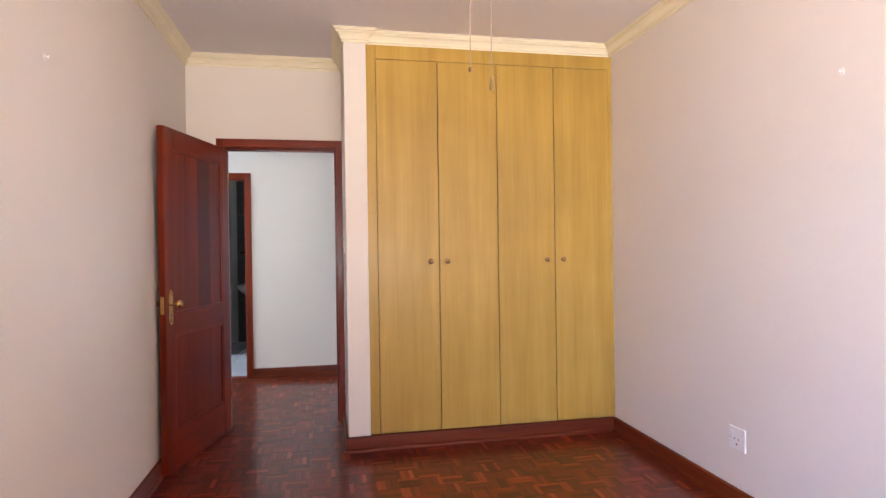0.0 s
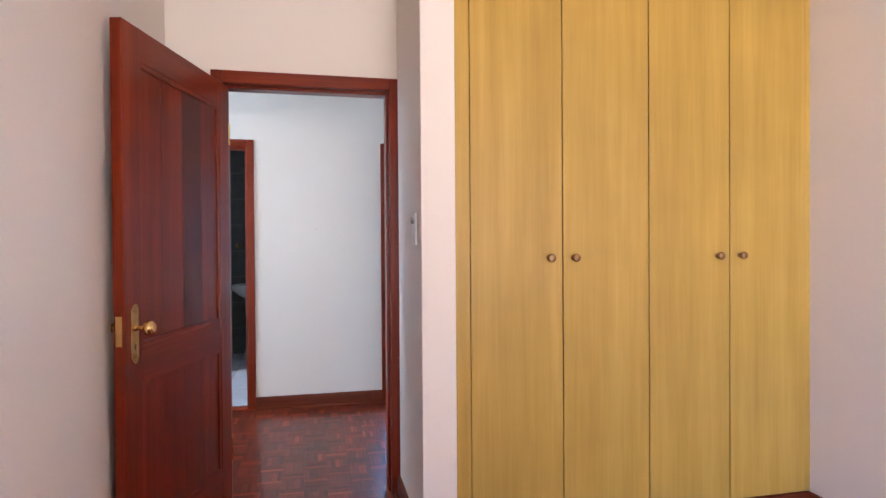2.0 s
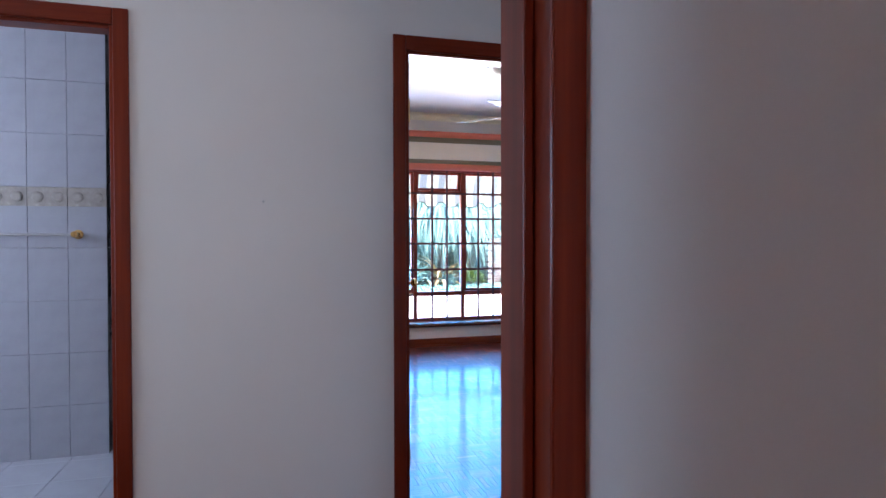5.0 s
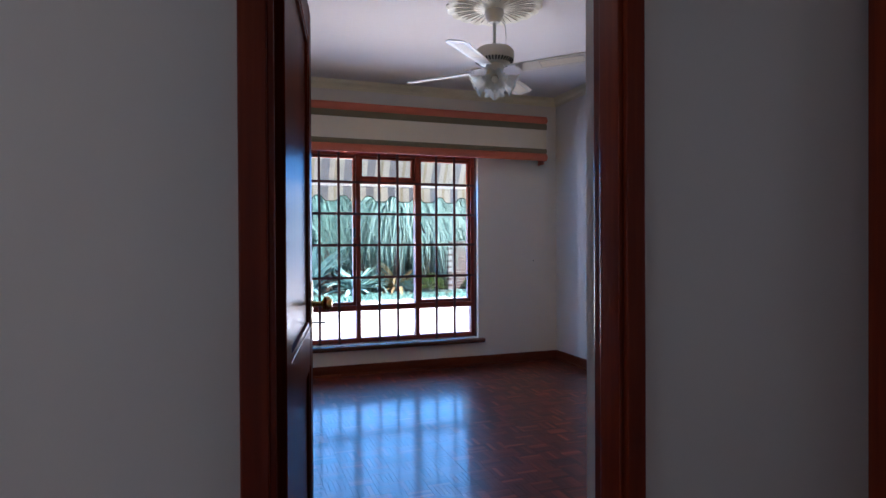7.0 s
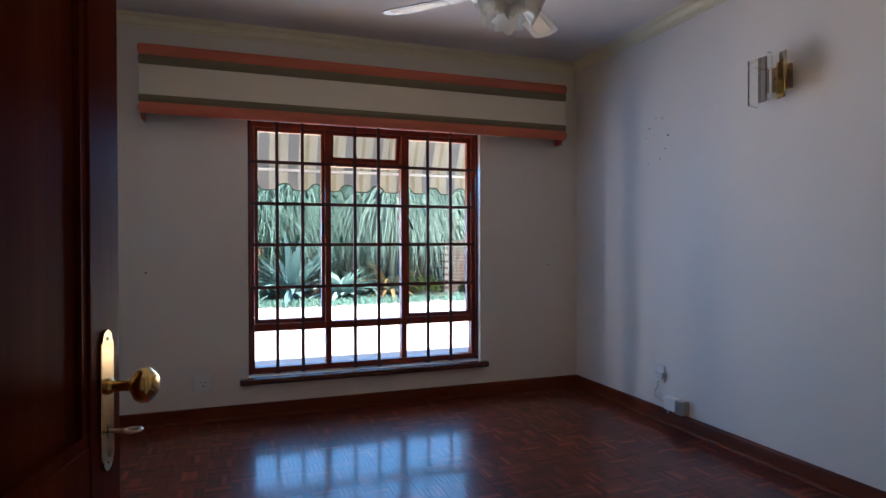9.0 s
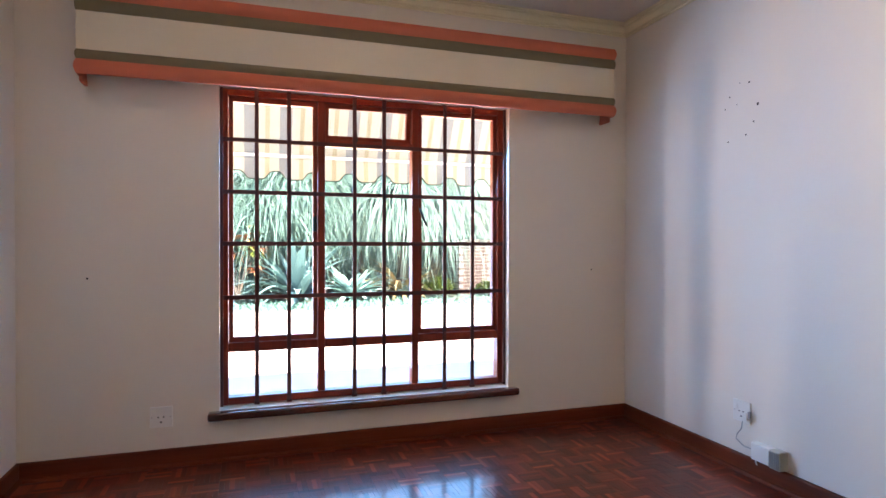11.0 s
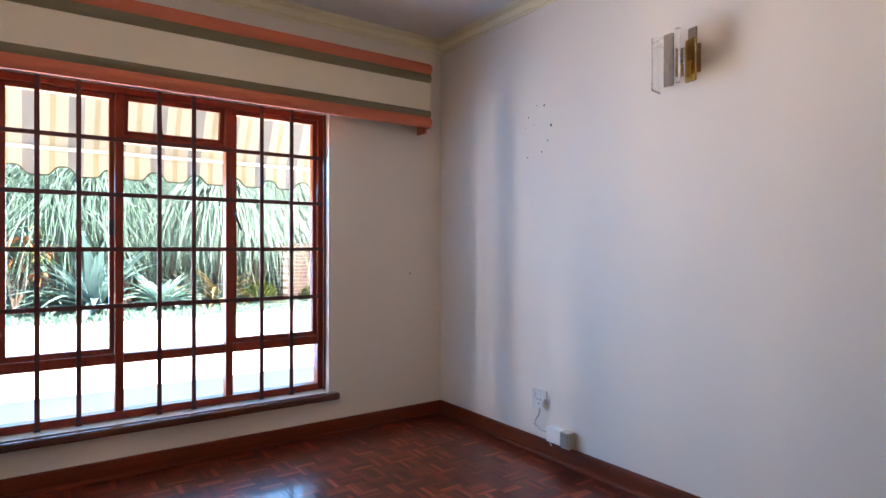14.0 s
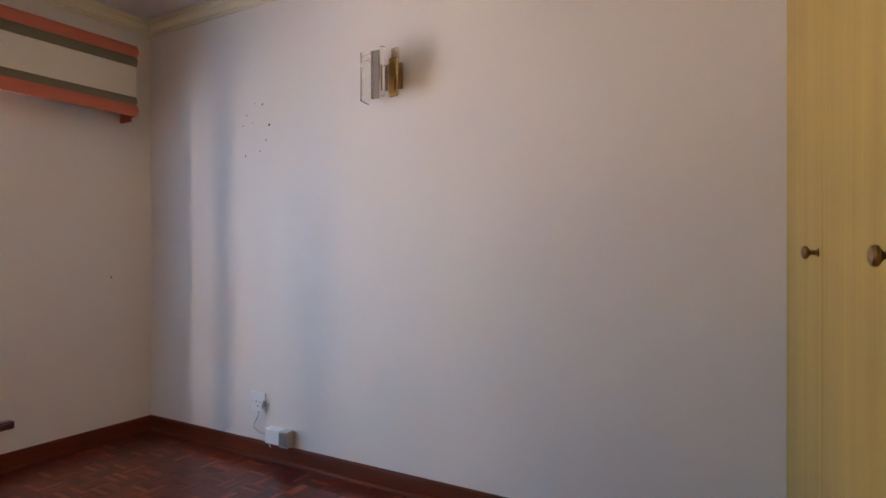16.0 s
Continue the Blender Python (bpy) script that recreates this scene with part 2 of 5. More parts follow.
def add_box(bm, x0, y0, z0, x1, y1, z1, m=None):
    vs = [bm.verts.new(Vector(p)) for p in ((x0, y0, z0), (x1, y0, z0), (x1, y1, z0), (x0, y1, z0), (x0, y0, z1), (x1, y0, z1), (x1, y1, z1), (x0, y1, z1))]
    for f in ((0, 3, 2, 1), (4, 5, 6, 7), (0, 1, 5, 4), (1, 2, 6, 5), (2, 3, 7, 6), (3, 0, 4, 7)):
        bm.faces.new([vs[i] for i in f])
    if m is not None:
        bmesh.ops.transform(bm, matrix=m, verts=vs)
    return vs


def boxes(*spans, bevel=0.0, m=None, segments=2):
    bm = bmesh.new()
    for s in spans:
        add_box(bm, *s, m=m)
    if bevel:
        bmesh.ops.bevel(bm, geom=bm.edges[:], offset=bevel, segments=segments, affect="EDGES", profile=0.5)
    return bm


def lathe(profile, steps=24, m=None, lobes=0, wave=0.0):
    """Turns (radius, height) pairs about z; lobes ruffle the rim."""
    bm = bmesh.new()
    rings = []
    n = len(profile) - 1
    for i, (r, z) in enumerate(profile):
        ring = []
        for k in range(steps):
            a = 2 * math.pi * k / steps
            rr = r * (1 + wave * math.cos(lobes * a) * (i / n) ** 2) if lobes else r
            ring.append(bm.verts.new((rr * math.cos(a), rr * math.sin(a), z)))
        rings.append(ring)
    for a, b in zip(rings, rings[1:]):
        for k in range(steps):
            bm.faces.new((a[k], a[(k + 1) % steps], b[(k + 1) % steps], b[k]))
    if profile[0][0] > 1e-5:
        bm.faces.new(rings[0][::-1])
    if profile[-1][0] > 1e-5:
        bm.faces.new(rings[-1])
    bmesh.ops.remove_doubles(bm, verts=bm.verts[:], dist=1e-5)
    bmesh.ops.recalc_face_normals(bm, faces=bm.faces[:])
    if m is not None:
        bmesh.ops.transform(bm, matrix=m, verts=bm.verts[:])
    return bm


def rod(a, b, r, steps=10):
    a, b = Vector(a), Vector(b)
    m = Matrix.Translation(a) @ (b - a).to_track_quat("Z", "Y").to_matrix().to_4x4()
    return lathe([(r, 0), (r, (b - a).length)], steps, m)


def tube(points, r, steps=8):
    """A round tube along a line of points."""
    bm = bmesh.new()
    pts = [Vector(p) for p in points]
    rings = []
    for i, p in enumerate(pts):
        d = (pts[min(i + 1, len(pts) - 1)] - pts[max(i - 1, 0)]).normalized()
        q = d.to_track_quat("Z", "Y")
        rings.append([bm.verts.new(p + q @ Vector((r * math.cos(2 * math.pi * k / steps), r * math.sin(2 * math.pi * k / steps), 0))) for k in range(steps)])
    for a, b in zip(rings, rings[1:]):
        for k in range(steps):
            bm.faces.new((a[k], a[(k + 1) % steps], b[(k + 1) % steps], b[k]))
    bm.faces.new(rings[0][::-1])
    bm.faces.new(rings[-1])
    bmesh.ops.recalc_face_normals(bm, faces=bm.faces[:])
    return bm


def sweep(profile, a, b, inward, mitre_a=0.0, mitre_b=0.0):
    """Runs a moulding profile of (out, up) pairs from a to b; inward is the way it stands out; mitres lengthen or cut the front."""
    bm = bmesh.new()
    a, b, w = Vector(a), Vector(b), Vector(inward)
    d = (b - a).normalized()
    ends = []
    for p, s in ((a, -mitre_a), (b, mitre_b)):
        ends.append([bm.verts.new(p + w * o + Vector((0, 0, u)) + d * (s * o)) for o, u in profile])
    n = len(profile)
    for k in range(n):
        bm.faces.new((ends[0][k], ends[0][(k + 1) % n], ends[1][(k + 1) % n], ends[1][k]))
    bm.faces.new(ends[0][::-1])
    bm.faces.new(ends[1])
    bmesh.ops.recalc_face_normals(bm, faces=bm.faces[:])
    return bm


def part(name, bm, material, parent=None, label="", smooth=None):
    """Links a bmesh as one mesh object, under a thing or a part where one is given."""
    me = bpy.data.meshes.new(name)
    bm.to_mesh(me)
    bm.free()
    me.materials.append(material)
    if smooth:
        for p in me.polygons:
            p.use_smooth = True
        me.set_sharp_from_angle(angle=radians(smooth))
    ob = new(name, me)
    if parent:
        ob.parent = parent
    return tagged(ob, label)


def thing(name, label, category, m=None, group="", kind=""):
    """An empty at a thing's base that carries its parts."""
    ob = new(name)
    ob.empty_display_size = 0.05
    if m is not None:
        ob.matrix_world = m
    return tagged(ob, label, category, group, kind)


def built(name, bm, material, label, category, kind="structure", smooth=None):
    return tagged(part(name, bm, material, smooth=smooth), label, category, "", kind)


# ---- the plan ----
HEAD = 2.70          # ceilings
D1, D1B = 5.190, 5.305    # bedroom one's door wall
H, HB = 6.943, 7.058      # passage's far wall
WIN, WINB = 11.165, 11.395  # garden wall
R1 = 2.943            # bedroom one's long wall
R2, L2 = 4.325, 0.740
BACK = -1.40
T = 0.115
OUT1 = (0.200, 1.100)   # outer edges of the door frames along x
PIER1 = (1.091, 1.2330, 4.538)
OUTB = (-0.665, 0.224)
OUT2 = (1.197, 2.092)
JAMB = 0.052
TOPF = 2.078
TOP1 = 2.106
ROOM2 = 7.190          # bedroom two's face of the thick wall


def wall_with_hole(name, x0, x1, y0, y1, holes, label, z1=HEAD):
    """A wall along x with door or window holes (xa, xb, za, zb)."""
    bm = bmesh.new()
    x = x0
    for xa, xb, za, zb in holes:
        add_box(bm, x, y0, 0, xa, y1, z1)
        if za > 0:
            add_box(bm, xa, y0, 0, xb, y1, za)
        add_box(bm, xa, y0, zb, xb, y1, z1)
        x = xb
    add_box(bm, x, y0, 0, x1, y1, z1)
    return built(name, bm, PAINT, label, "wall")


# bedroom one
wall_with_hole("wall_bedroom_back", -T, R1 + T, BACK - 0.23, BACK, [(0.4, 2.6, 0.55, 2.1)], "cream painted plaster wall with a window opening")
built("wall_bedroom_left", boxes((-T, BACK, 0, 0, D1, HEAD)), PAINT, "plain cream painted plaster wall", "wall")
built("wall_bedroom_right", boxes((R1, BACK, 0, R1 + T, D1, HEAD)), PAINT, "plain cream painted plaster wall beside the cupboard", "wall")
wall_with_hole("wall_bedroom_door", -T, R1 + T, D1, D1B, [(OUT1[0], PIER1[0], 0, TOP1)], "cream painted plaster wall with a doorway to the passage")
built("pier_bedroom", boxes((PIER1[0], PIER1[2], 0, PIER1[1], D1, HEAD), bevel=0.004), PAINT, "narrow cream plaster pier between doorway and cupboard", "wall")
# passage
wall_with_hole("wall_passage", -3.0, 2.845, H, HB, [(OUTB[0], OUTB[1], 0, TOPF), (OUT2[0], OUT2[1], 0, TOPF)], "cream painted passage wall with two doorways")
built("wall_passage_south", boxes((-3.0, D1 + 0.002, 0, -T - 0.002, D1B, HEAD)), PAINT, "plain painted passage wall", "wall")
ENDX = 2.845
TOPE = 2.175
bm = boxes((ENDX, D1B, 0, ENDX + T, 5.98, HEAD), (ENDX, 6.938, 0, ENDX + T, HB, HEAD), (ENDX, 5.98, TOPE, ENDX + T, 6.938, HEAD))
built("wall_passage_end", bm, PAINT, "painted passage end wall with a doorway", "wall")
bm = boxes((-3.0 - T, D1B, 0, -3.0, 5.5, HEAD), (-3.0 - T, 6.7, 0, -3.0, HB, HEAD), (-3.0 - T, 5.5, 0, -3.0, 6.7, 0.8), (-3.0 - T, 5.5, 2.2, -3.0, 6.7, HEAD))
built("wall_passage_west", bm, PAINT, "painted passage wall with a window opening", "wall")
# bedroom two
wall_with_hole("wall_garden", L2 - T, R2 + T, WIN, WINB, [(1.694, 3.441, 0.275, 2.084)], "cream painted outer wall round a large window")
built("wall_sconce", boxes((R2, HB, 0, R2 + T, WIN, HEAD)), PAINT, "long cream painted wall with nail holes", "wall")
built("wall_bedroom_two_left", boxes((L2 - T, HB, 0, L2, WIN, HEAD)), PAINT, "plain cream painted plaster wall", "wall")
bm = boxes((L2 - T, HB, 0, OUT2[0] - 0.004, ROOM2, HEAD), (2.100, HB, 0, R2, ROOM2, HEAD), (OUT2[0] - 0.004, HB, TOPF + 0.012, 2.100, ROOM2, HEAD), (2.847, H, 0, R2 + T, HB, HEAD))
built("wall_bedroom_two_door", bm, PAINT, "thick plaster wall with a doorway, behind the built-in cupboard", "wall")
PIER2 = (2.365, 2.425)
CUP2 = 7.495
built("pier_bedroom_two", boxes((PIER2[0], ROOM2, 0, PIER2[1], CUP2 - 0.205, HEAD), bevel=0.004), PAINT, "narrow cream plaster pier between doorway and cupboard", "wall")
# bathroom and the room past the passage's end
built("wall_bath_north", boxes((-2.3, 9.6, 0, L2 - T, 9.72, HEAD)), PAINT, "plain bathroom wall", "wall")
bm = boxes((-2.42, HB, 0, -2.3, 7.3, HEAD), (-2.42, 8.1, 0, -2.3, 9.72, HEAD), (-2.42, 7.3, 0, -2.3, 8.1, 1.2), (-2.42, 7.3, 2.2, -2.3, 8.1, HEAD))
built("wall_bath_west", bm, PAINT, "bathroom wall with a window opening", "wall")
# the opening at x = 5.4 is added to hold the fill lamp
bm = boxes((5.4, D1B - 0.6, 0, 5.5, 5.45, HEAD), (5.4, 6.55, 0, 5.5, HB, HEAD), (5.4, 5.45, 0, 5.5, 6.55, 0.85), (5.4, 5.45, 2.15, 5.5, 6.55, HEAD), (ENDX + T, D1B - 0.6, 0, 5.4, D1B - 0.5, HEAD), (ENDX + T, 6.99, 0, 5.4, HB, HEAD))
built("wall_far_room", bm, PAINT, "plain walls of the room past the passage", "wall")

# ceilings and floor bed
built("ceiling_bedroom", boxes((-T, BACK - 0.23, HEAD, R1 + T, D1B - 0.06, HEAD + 0.1)), CEIL, "white painted ceiling", "ceiling")
built("ceiling_passage", boxes((-3.1, D1B - 0.06, HEAD, 5.5, HB - 0.06, HEAD + 0.1), (R1 + T, D1B - 0.7, HEAD, 5.5, D1B - 0.06, HEAD + 0.1)), CEIL, "white painted passage ceiling", "ceiling")
built("ceiling_bedroom_two", boxes((L2 - T, HB - 0.06, HEAD, R2 + T, WINB, HEAD + 0.1)), CEIL, "white painted ceiling", "ceiling")
built("ceiling_bath", boxes((-2.5, HB - 0.06, HEAD, L2 - T, 9.8, HEAD + 0.1)), CEIL, "white painted bathroom ceiling", "ceiling")
bm = boxes((-T, BACK - 0.23, -0.12, 5.5, D1B, -0.012), (-3.1, D1B, -0.12, 5.5, H + 0.03, -0.012), (L2 - T, H + 0.03, -0.12, R2 + T, WINB, -0.012))
built("floor", bm, JOINT, "dark bed under the parquet", "floor")
built("floor_bath", boxes((-2.5, H + 0.03, -0.12, L2 - T, 9.8, -0.004)), GROUT, "grey grout bed of the bathroom floor", "floor")

# cornices: a stepped cove
COVE = [(0, 0), (0, -0.078), (0.010, -0.078), (0.010, -0.066), (0.020, -0.063), (0.020, -0.054), (0.026, -0.042), (0.036, -0.031), (0.048, -0.025), (0.048, -0.016), (0.058, -0.014), (0.058, -0.005), (0.068, -0.004), (0.068, 0)]


def cornice(name, a, b, inward, ma, mb):
    built(name, sweep(COVE, (*a, HEAD), (*b, HEAD), (*inward, 0), ma, mb), CREAM, "cream painted stepped plaster cornice", "cornice", smooth=20)


cornice("cornice_bedroom_left", (0, BACK), (0, D1), (1, 0), -1, -1)
cornice("cornice_bedroom_door", (0, D1), (PIER1[0], D1), (0, -1), -1, -1)
cornice("cornice_pier_side", (PIER1[0], D1), (PIER1[0], PIER1[2]), (-1, 0), -1, 1)
cornice("cornice_pier_front", (PIER1[0], PIER1[2]), (PIER1[1], PIER1[2]), (0, -1), 1, 1)
cornice("cornice_pier_return", (PIER1[1], PIER1[2]), (PIER1[1], 4.574), (1, 0), 1, -1)
cornice("cornice_cupboard", (PIER1[1], 4.574), (R1, 4.574), (0, -1), -1, -1)
built("bulkhead_cupboard", boxes((PIER1[1], 4.574, 2.618, R1, 4.62, HEAD)), PAINT, "painted strip above the built-in cupboard", "bulkhead")
cornice("cornice_bedroom_right", (R1, 4.574), (R1, BACK), (-1, 0), -1, -1)
cornice("cornice_bedroom_back", (R1, BACK), (0, BACK), (0, 1), -1, -1)
cornice("cornice_passage", (-3.0, H), (ENDX, H), (0, -1), -1, -1)
cornice("cornice_passage_south", (ENDX, D1B), (-3.0, D1B), (0, 1), -1, -1)
cornice("cornice_passage_end", (ENDX, H), (ENDX, D1B), (-1, 0), -1, -1)
cornice("cornice_garden", (L2, WIN), (R2, WIN), (0, -1), -1, -1)
cornice("cornice_sconce_wall", (R2, WIN), (R2, CUP2), (-1, 0), -1, -1)
cornice("cornice_cupboard_two", (R2, CUP2), (PIER2[1] + 0.01, CUP2 - 0.199), (0.1045, 0.9945), -1, 0)
cornice("cornice_bedroom_two_left", (L2, ROOM2), (L2, WIN), (1, 0), -1, -1)

# skirtings: a board with a rounded top and a quarter bead at the floor
BOARD = [(0, 0), (0, 0.094), (0.010, 0.094), (0.015, 0.091), (0.018, 0.084), (0.018, 0.020), (0.030, 0.016), (0.034, 0.008), (0.034, 0)]


def skirting(name, a, b, inward, ma=-1, mb=-1):
    along = SKIRT_X if abs(inward[1]) > 0.5 else SKIRT_Y
    built(name, sweep(BOARD, (*a, 0), (*b, 0), (*inward, 0), ma, mb), along, "varnished red-brown timber skirting with a floor bead", "skirting", smooth=40)


skirting("baseboard_bedroom_left", (0, BACK), (0, D1), (1, 0))
skirting("baseboard_bedroom_door", (0, D1), (OUT1[0], D1), (0, -1), -1, 0)
skirting("baseboard_pier_side", (PIER1[0], D1 - 0.02), (PIER1[0], PIER1[2]), (-1, 0), 0, 1)
skirting("baseboard_pier_front", (PIER1[0], PIER1[2]), (PIER1[1], PIER1[2]), (0, -1), 1, 0)
skirting("baseboard_cupboard", (1.2335, 4.552), (R1, 4.552), (0, -1), 0, -1)
skirting("baseboard_bedroom_right", (R1, 4.552), (R1, BACK), (-1, 0))
skirting("baseboard_passage", (OUTB[1], H), (OUT2[0], H), (0, -1), 0, 0)
skirting("baseboard_passage_west", (-3.0, H), (OUTB[0], H), (0, -1), -1, 0)
skirting("baseboard_passage_east", (OUT2[1], H), (ENDX, H), (0, -1), 0, -1)
skirting("baseboard_garden", (L2, WIN), (R2, WIN), (0, -1))
skirting("baseboard_sconce_wall", (R2, WIN), (R2, CUP2), (-1, 0))
skirting("baseboard_bedroom_two_left", (L2, ROOM2), (L2, WIN), (1, 0))
skirting("baseboard_pier_two", (PIER2[0], CUP2 - 0.206), (PIER2[0], ROOM2), (-1, 0), 0, 0)


# ---- doors ----
def door_frame(name, x0, x1, y0, y1, label, leaf_back, top=TOPF):
    """A timber frame in a wall along x: jambs, head and planted stops. leaf_back: the leaf sits at the y1 side."""
    ob = thing(name, label, "door frame", kind="structure")
    p = 0.012
    part("jamb", boxes((x0, y0 - p, 0, x0 + JAMB, y1 + 0.008, top), bevel=0.004), MAHOG, ob)
    part("jamb", boxes((x1 - JAMB, y0 - p, 0, x1, y1 + 0.008, top), bevel=0.004), MAHOG, ob)
    part("head", boxes((x0 + JAMB, y0 - p, top - 0.060, x1 - JAMB, y1 + 0.008, top), bevel=0.004), MAHOG_X, ob)
    ya, yb = (y0 - p + 0.012, y1 + 0.008 - 0.046) if leaf_back else (y0 - p + 0.046, y1 + 0.008 - 0.012)
    s = 0.014
    part("stop", boxes((x0 + JAMB, ya, 0, x0 + JAMB + s, yb, top - 0.060), bevel=0.003), MAHOG, ob)
    part("stop", boxes((x1 - JAMB - s, ya, 0, x1 - JAMB, yb, top - 0.060), bevel=0.003), MAHOG, ob)
    part("stop", boxes((x0 + JAMB + s, ya, top - 0.074, x1 - JAMB - s, yb, top - 0.060), bevel=0.003), MAHOG_X, ob)
    return ob


def knob_bm(m, r=0.026):
    return lathe([(0.012, 0), (0.012, 0.004), (0.008, 0.008), (0.0075, 0.030), (0.013, 0.034), (r * 0.86, 0.040), (r, 0.048), (r * 0.97, 0.056), (r * 0.74, 0.063), (r * 0.62, 0.064), (r * 0.55, 0.067), (0.0, 0.069)], 24, m)


def door_leaf(name, m, width, label, swing, tall=2.008, wood=None, boards=3, dark=()):
    """A panelled leaf, local x from the hinge to the free edge, y through it, one tall panel over one short one."""
    ob = thing(name, label, "door", m)
    wood = wood or MAHOG
    h, th, st = tall, 0.040, 0.105
    z0 = 0.012
    part("stile", boxes((0, 0, z0, st, th, h), bevel=0.003), wood, ob)
    part("stile", boxes((width - st, 0, z0, width, th, h), bevel=0.003), wood, ob)
    for a, b in ((z0, 0.235), (0.795, 0.925), (h - 0.115, h)):
        part("rail", boxes((st + 0.0005, 0.001, a, width - st - 0.0005, th - 0.001, b), bevel=0.002), (MAHOG_X if wood is MAHOG else wood), ob)
    for level, (a, b) in enumerate(((0.235, 0.795), (0.925, h - 0.115))):
        w = width - 2 * st
        n = boards
        for k in range(n):
            xa = st + w * k / n
            part("panel", boxes((xa + 0.0002, 0.013, a + 0.001, xa + w / n - 0.0002, th - 0.013, b - 0.001), bevel=0.0007), MAHOG_DARK if (level, k) in dark else wood, ob)
        for side in (0, 1):
            y = 0.0 if side == 0 else th
            inn = 1 if side == 0 else -1
            g = 0.016
            bm = bmesh.new()
            for (xa, za, xb, zb) in ((st, a, st + g, b), (width - st - g, a, width - st, b), (st + g, a, width - st - g, a + g), (st + g, b - g, width - st - g, b)):
                ys = sorted((y + inn * 0.004, y + inn * 0.013))
                add_box(bm, xa, ys[0], za, xb, ys[1], zb)
            part("moulding", bm, wood, ob)
    zl = 0.985
    for side in (0, 1):
        y = 0.0 if side == 0 else th
        inn = -1 if side == 0 else 1
        ys = sorted((y + inn * 0.0005, y + inn * 0.0035))
        pl = boxes((width - 0.077, ys[0], zl - 0.095, width - 0.033, ys[1], zl + 0.075), bevel=0.0012)
        for top, zz in ((1, zl + 0.075), (-1, zl - 0.095)):
            cap = lathe([(0.017, 0.0), (0.017, 0.003)], 20, pose(width - 0.055, ys[1], zz, 90, 0, 0))
            vs = [v.co.copy() for v in cap.verts]
            base = [pl.verts.new(v) for v in vs]
            for fc in cap.faces:
                pl.faces.new([base[v.index] for v in fc.verts])
            cap.free()
        plate = part("lock_plate", pl, BRASS, ob, "polished brass lock plate")
        rot = pose(width - 0.055, y + inn * 0.003, zl + 0.010, 90 if inn < 0 else -90, 0, 0)
        part("knob", knob_bm(rot), BRASS, plate, "round polished brass knob", smooth=35)
        ys = sorted((y + inn * 0.0036, y + inn * 0.0042))
        part("keyhole", boxes((width - 0.058, ys[0], zl - 0.065, width - 0.052, ys[1], zl - 0.045)), BLACK, plate)
        for zz in (zl + 0.079, zl - 0.099):
            part("screw", lathe([(0.0036, 0), (0.003, 0.0012)], 10, pose(width - 0.055, y + inn * 0.0034, zz, 90 if inn < 0 else -90, 0, 0)), OLDBRASS, plate)
    if wood is MAHOG_GLOSS:
        key = tube([(width - 0.055, -0.002, zl - 0.055), (width - 0.055, -0.026, zl - 0.055)], 0.0028)
        part("key_shank", key, STEEL, ob, "small steel key in the lock")
        part("key_bow", tube([(width - 0.055 + 0.011 * math.sin(a * math.pi / 6), -0.037 + 0.011 * math.cos(a * math.pi / 6), zl - 0.055) for a in range(13)], 0.0024), STEEL, ob, "oval bow of the key")
    part("latch_plate", boxes((width, 0.009, zl - 0.045, width + 0.0015, th - 0.009, zl + 0.055)), BRASS, ob, "brass latch plate")
    for z in (0.25, 1.75):
        part("hinge", rod((-0.003, 0.002 if swing < 0 else th - 0.002, z), (-0.003, 0.002 if swing < 0 else th - 0.002, z + 0.10), 0.006), BRASS, ob, "brass butt hinge", smooth=40)
    return ob


door_frame("door_frame_bedroom", OUT1[0], OUT1[1], D1, D1B, "varnished mahogany door frame", False, TOP1)
door_frame("door_frame_bath", OUTB[0], OUTB[1], H, HB, "varnished mahogany door frame of the bathroom", True)
door_frame("door_frame_bedroom_two", OUT2[0], OUT2[1], H, HB, "varnished mahogany door frame", True)


def heading(a, b):
    return math.degrees(math.atan2(b[1] - a[1], b[0] - a[0]))


h1, f1 = (0.243, 5.176), (0.022, 4.345)
door_leaf("bedroom_door", pose(h1[0], h1[1], 0, 0, 0, heading(h1, f1)), 0.855, "open panelled mahogany door with brass knob, ajar by the wall", 1, 2.024, None, 4, ((1, 1),))
h2, f2 = (1.292, 7.076), (1.450, 7.953)
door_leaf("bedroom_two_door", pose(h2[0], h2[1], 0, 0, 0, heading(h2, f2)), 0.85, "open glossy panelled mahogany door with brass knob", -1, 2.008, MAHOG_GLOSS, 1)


# ---- built-in cupboards ----
def cup_knob(m):
    return lathe([(0.011, 0), (0.011, 0.002), (0.006, 0.005), (0.0055, 0.017), (0.010, 0.021), (0.0165, 0.025), (0.0175, 0.030), (0.0150, 0.035), (0.008, 0.038), (0, 0.039)], 20, m)


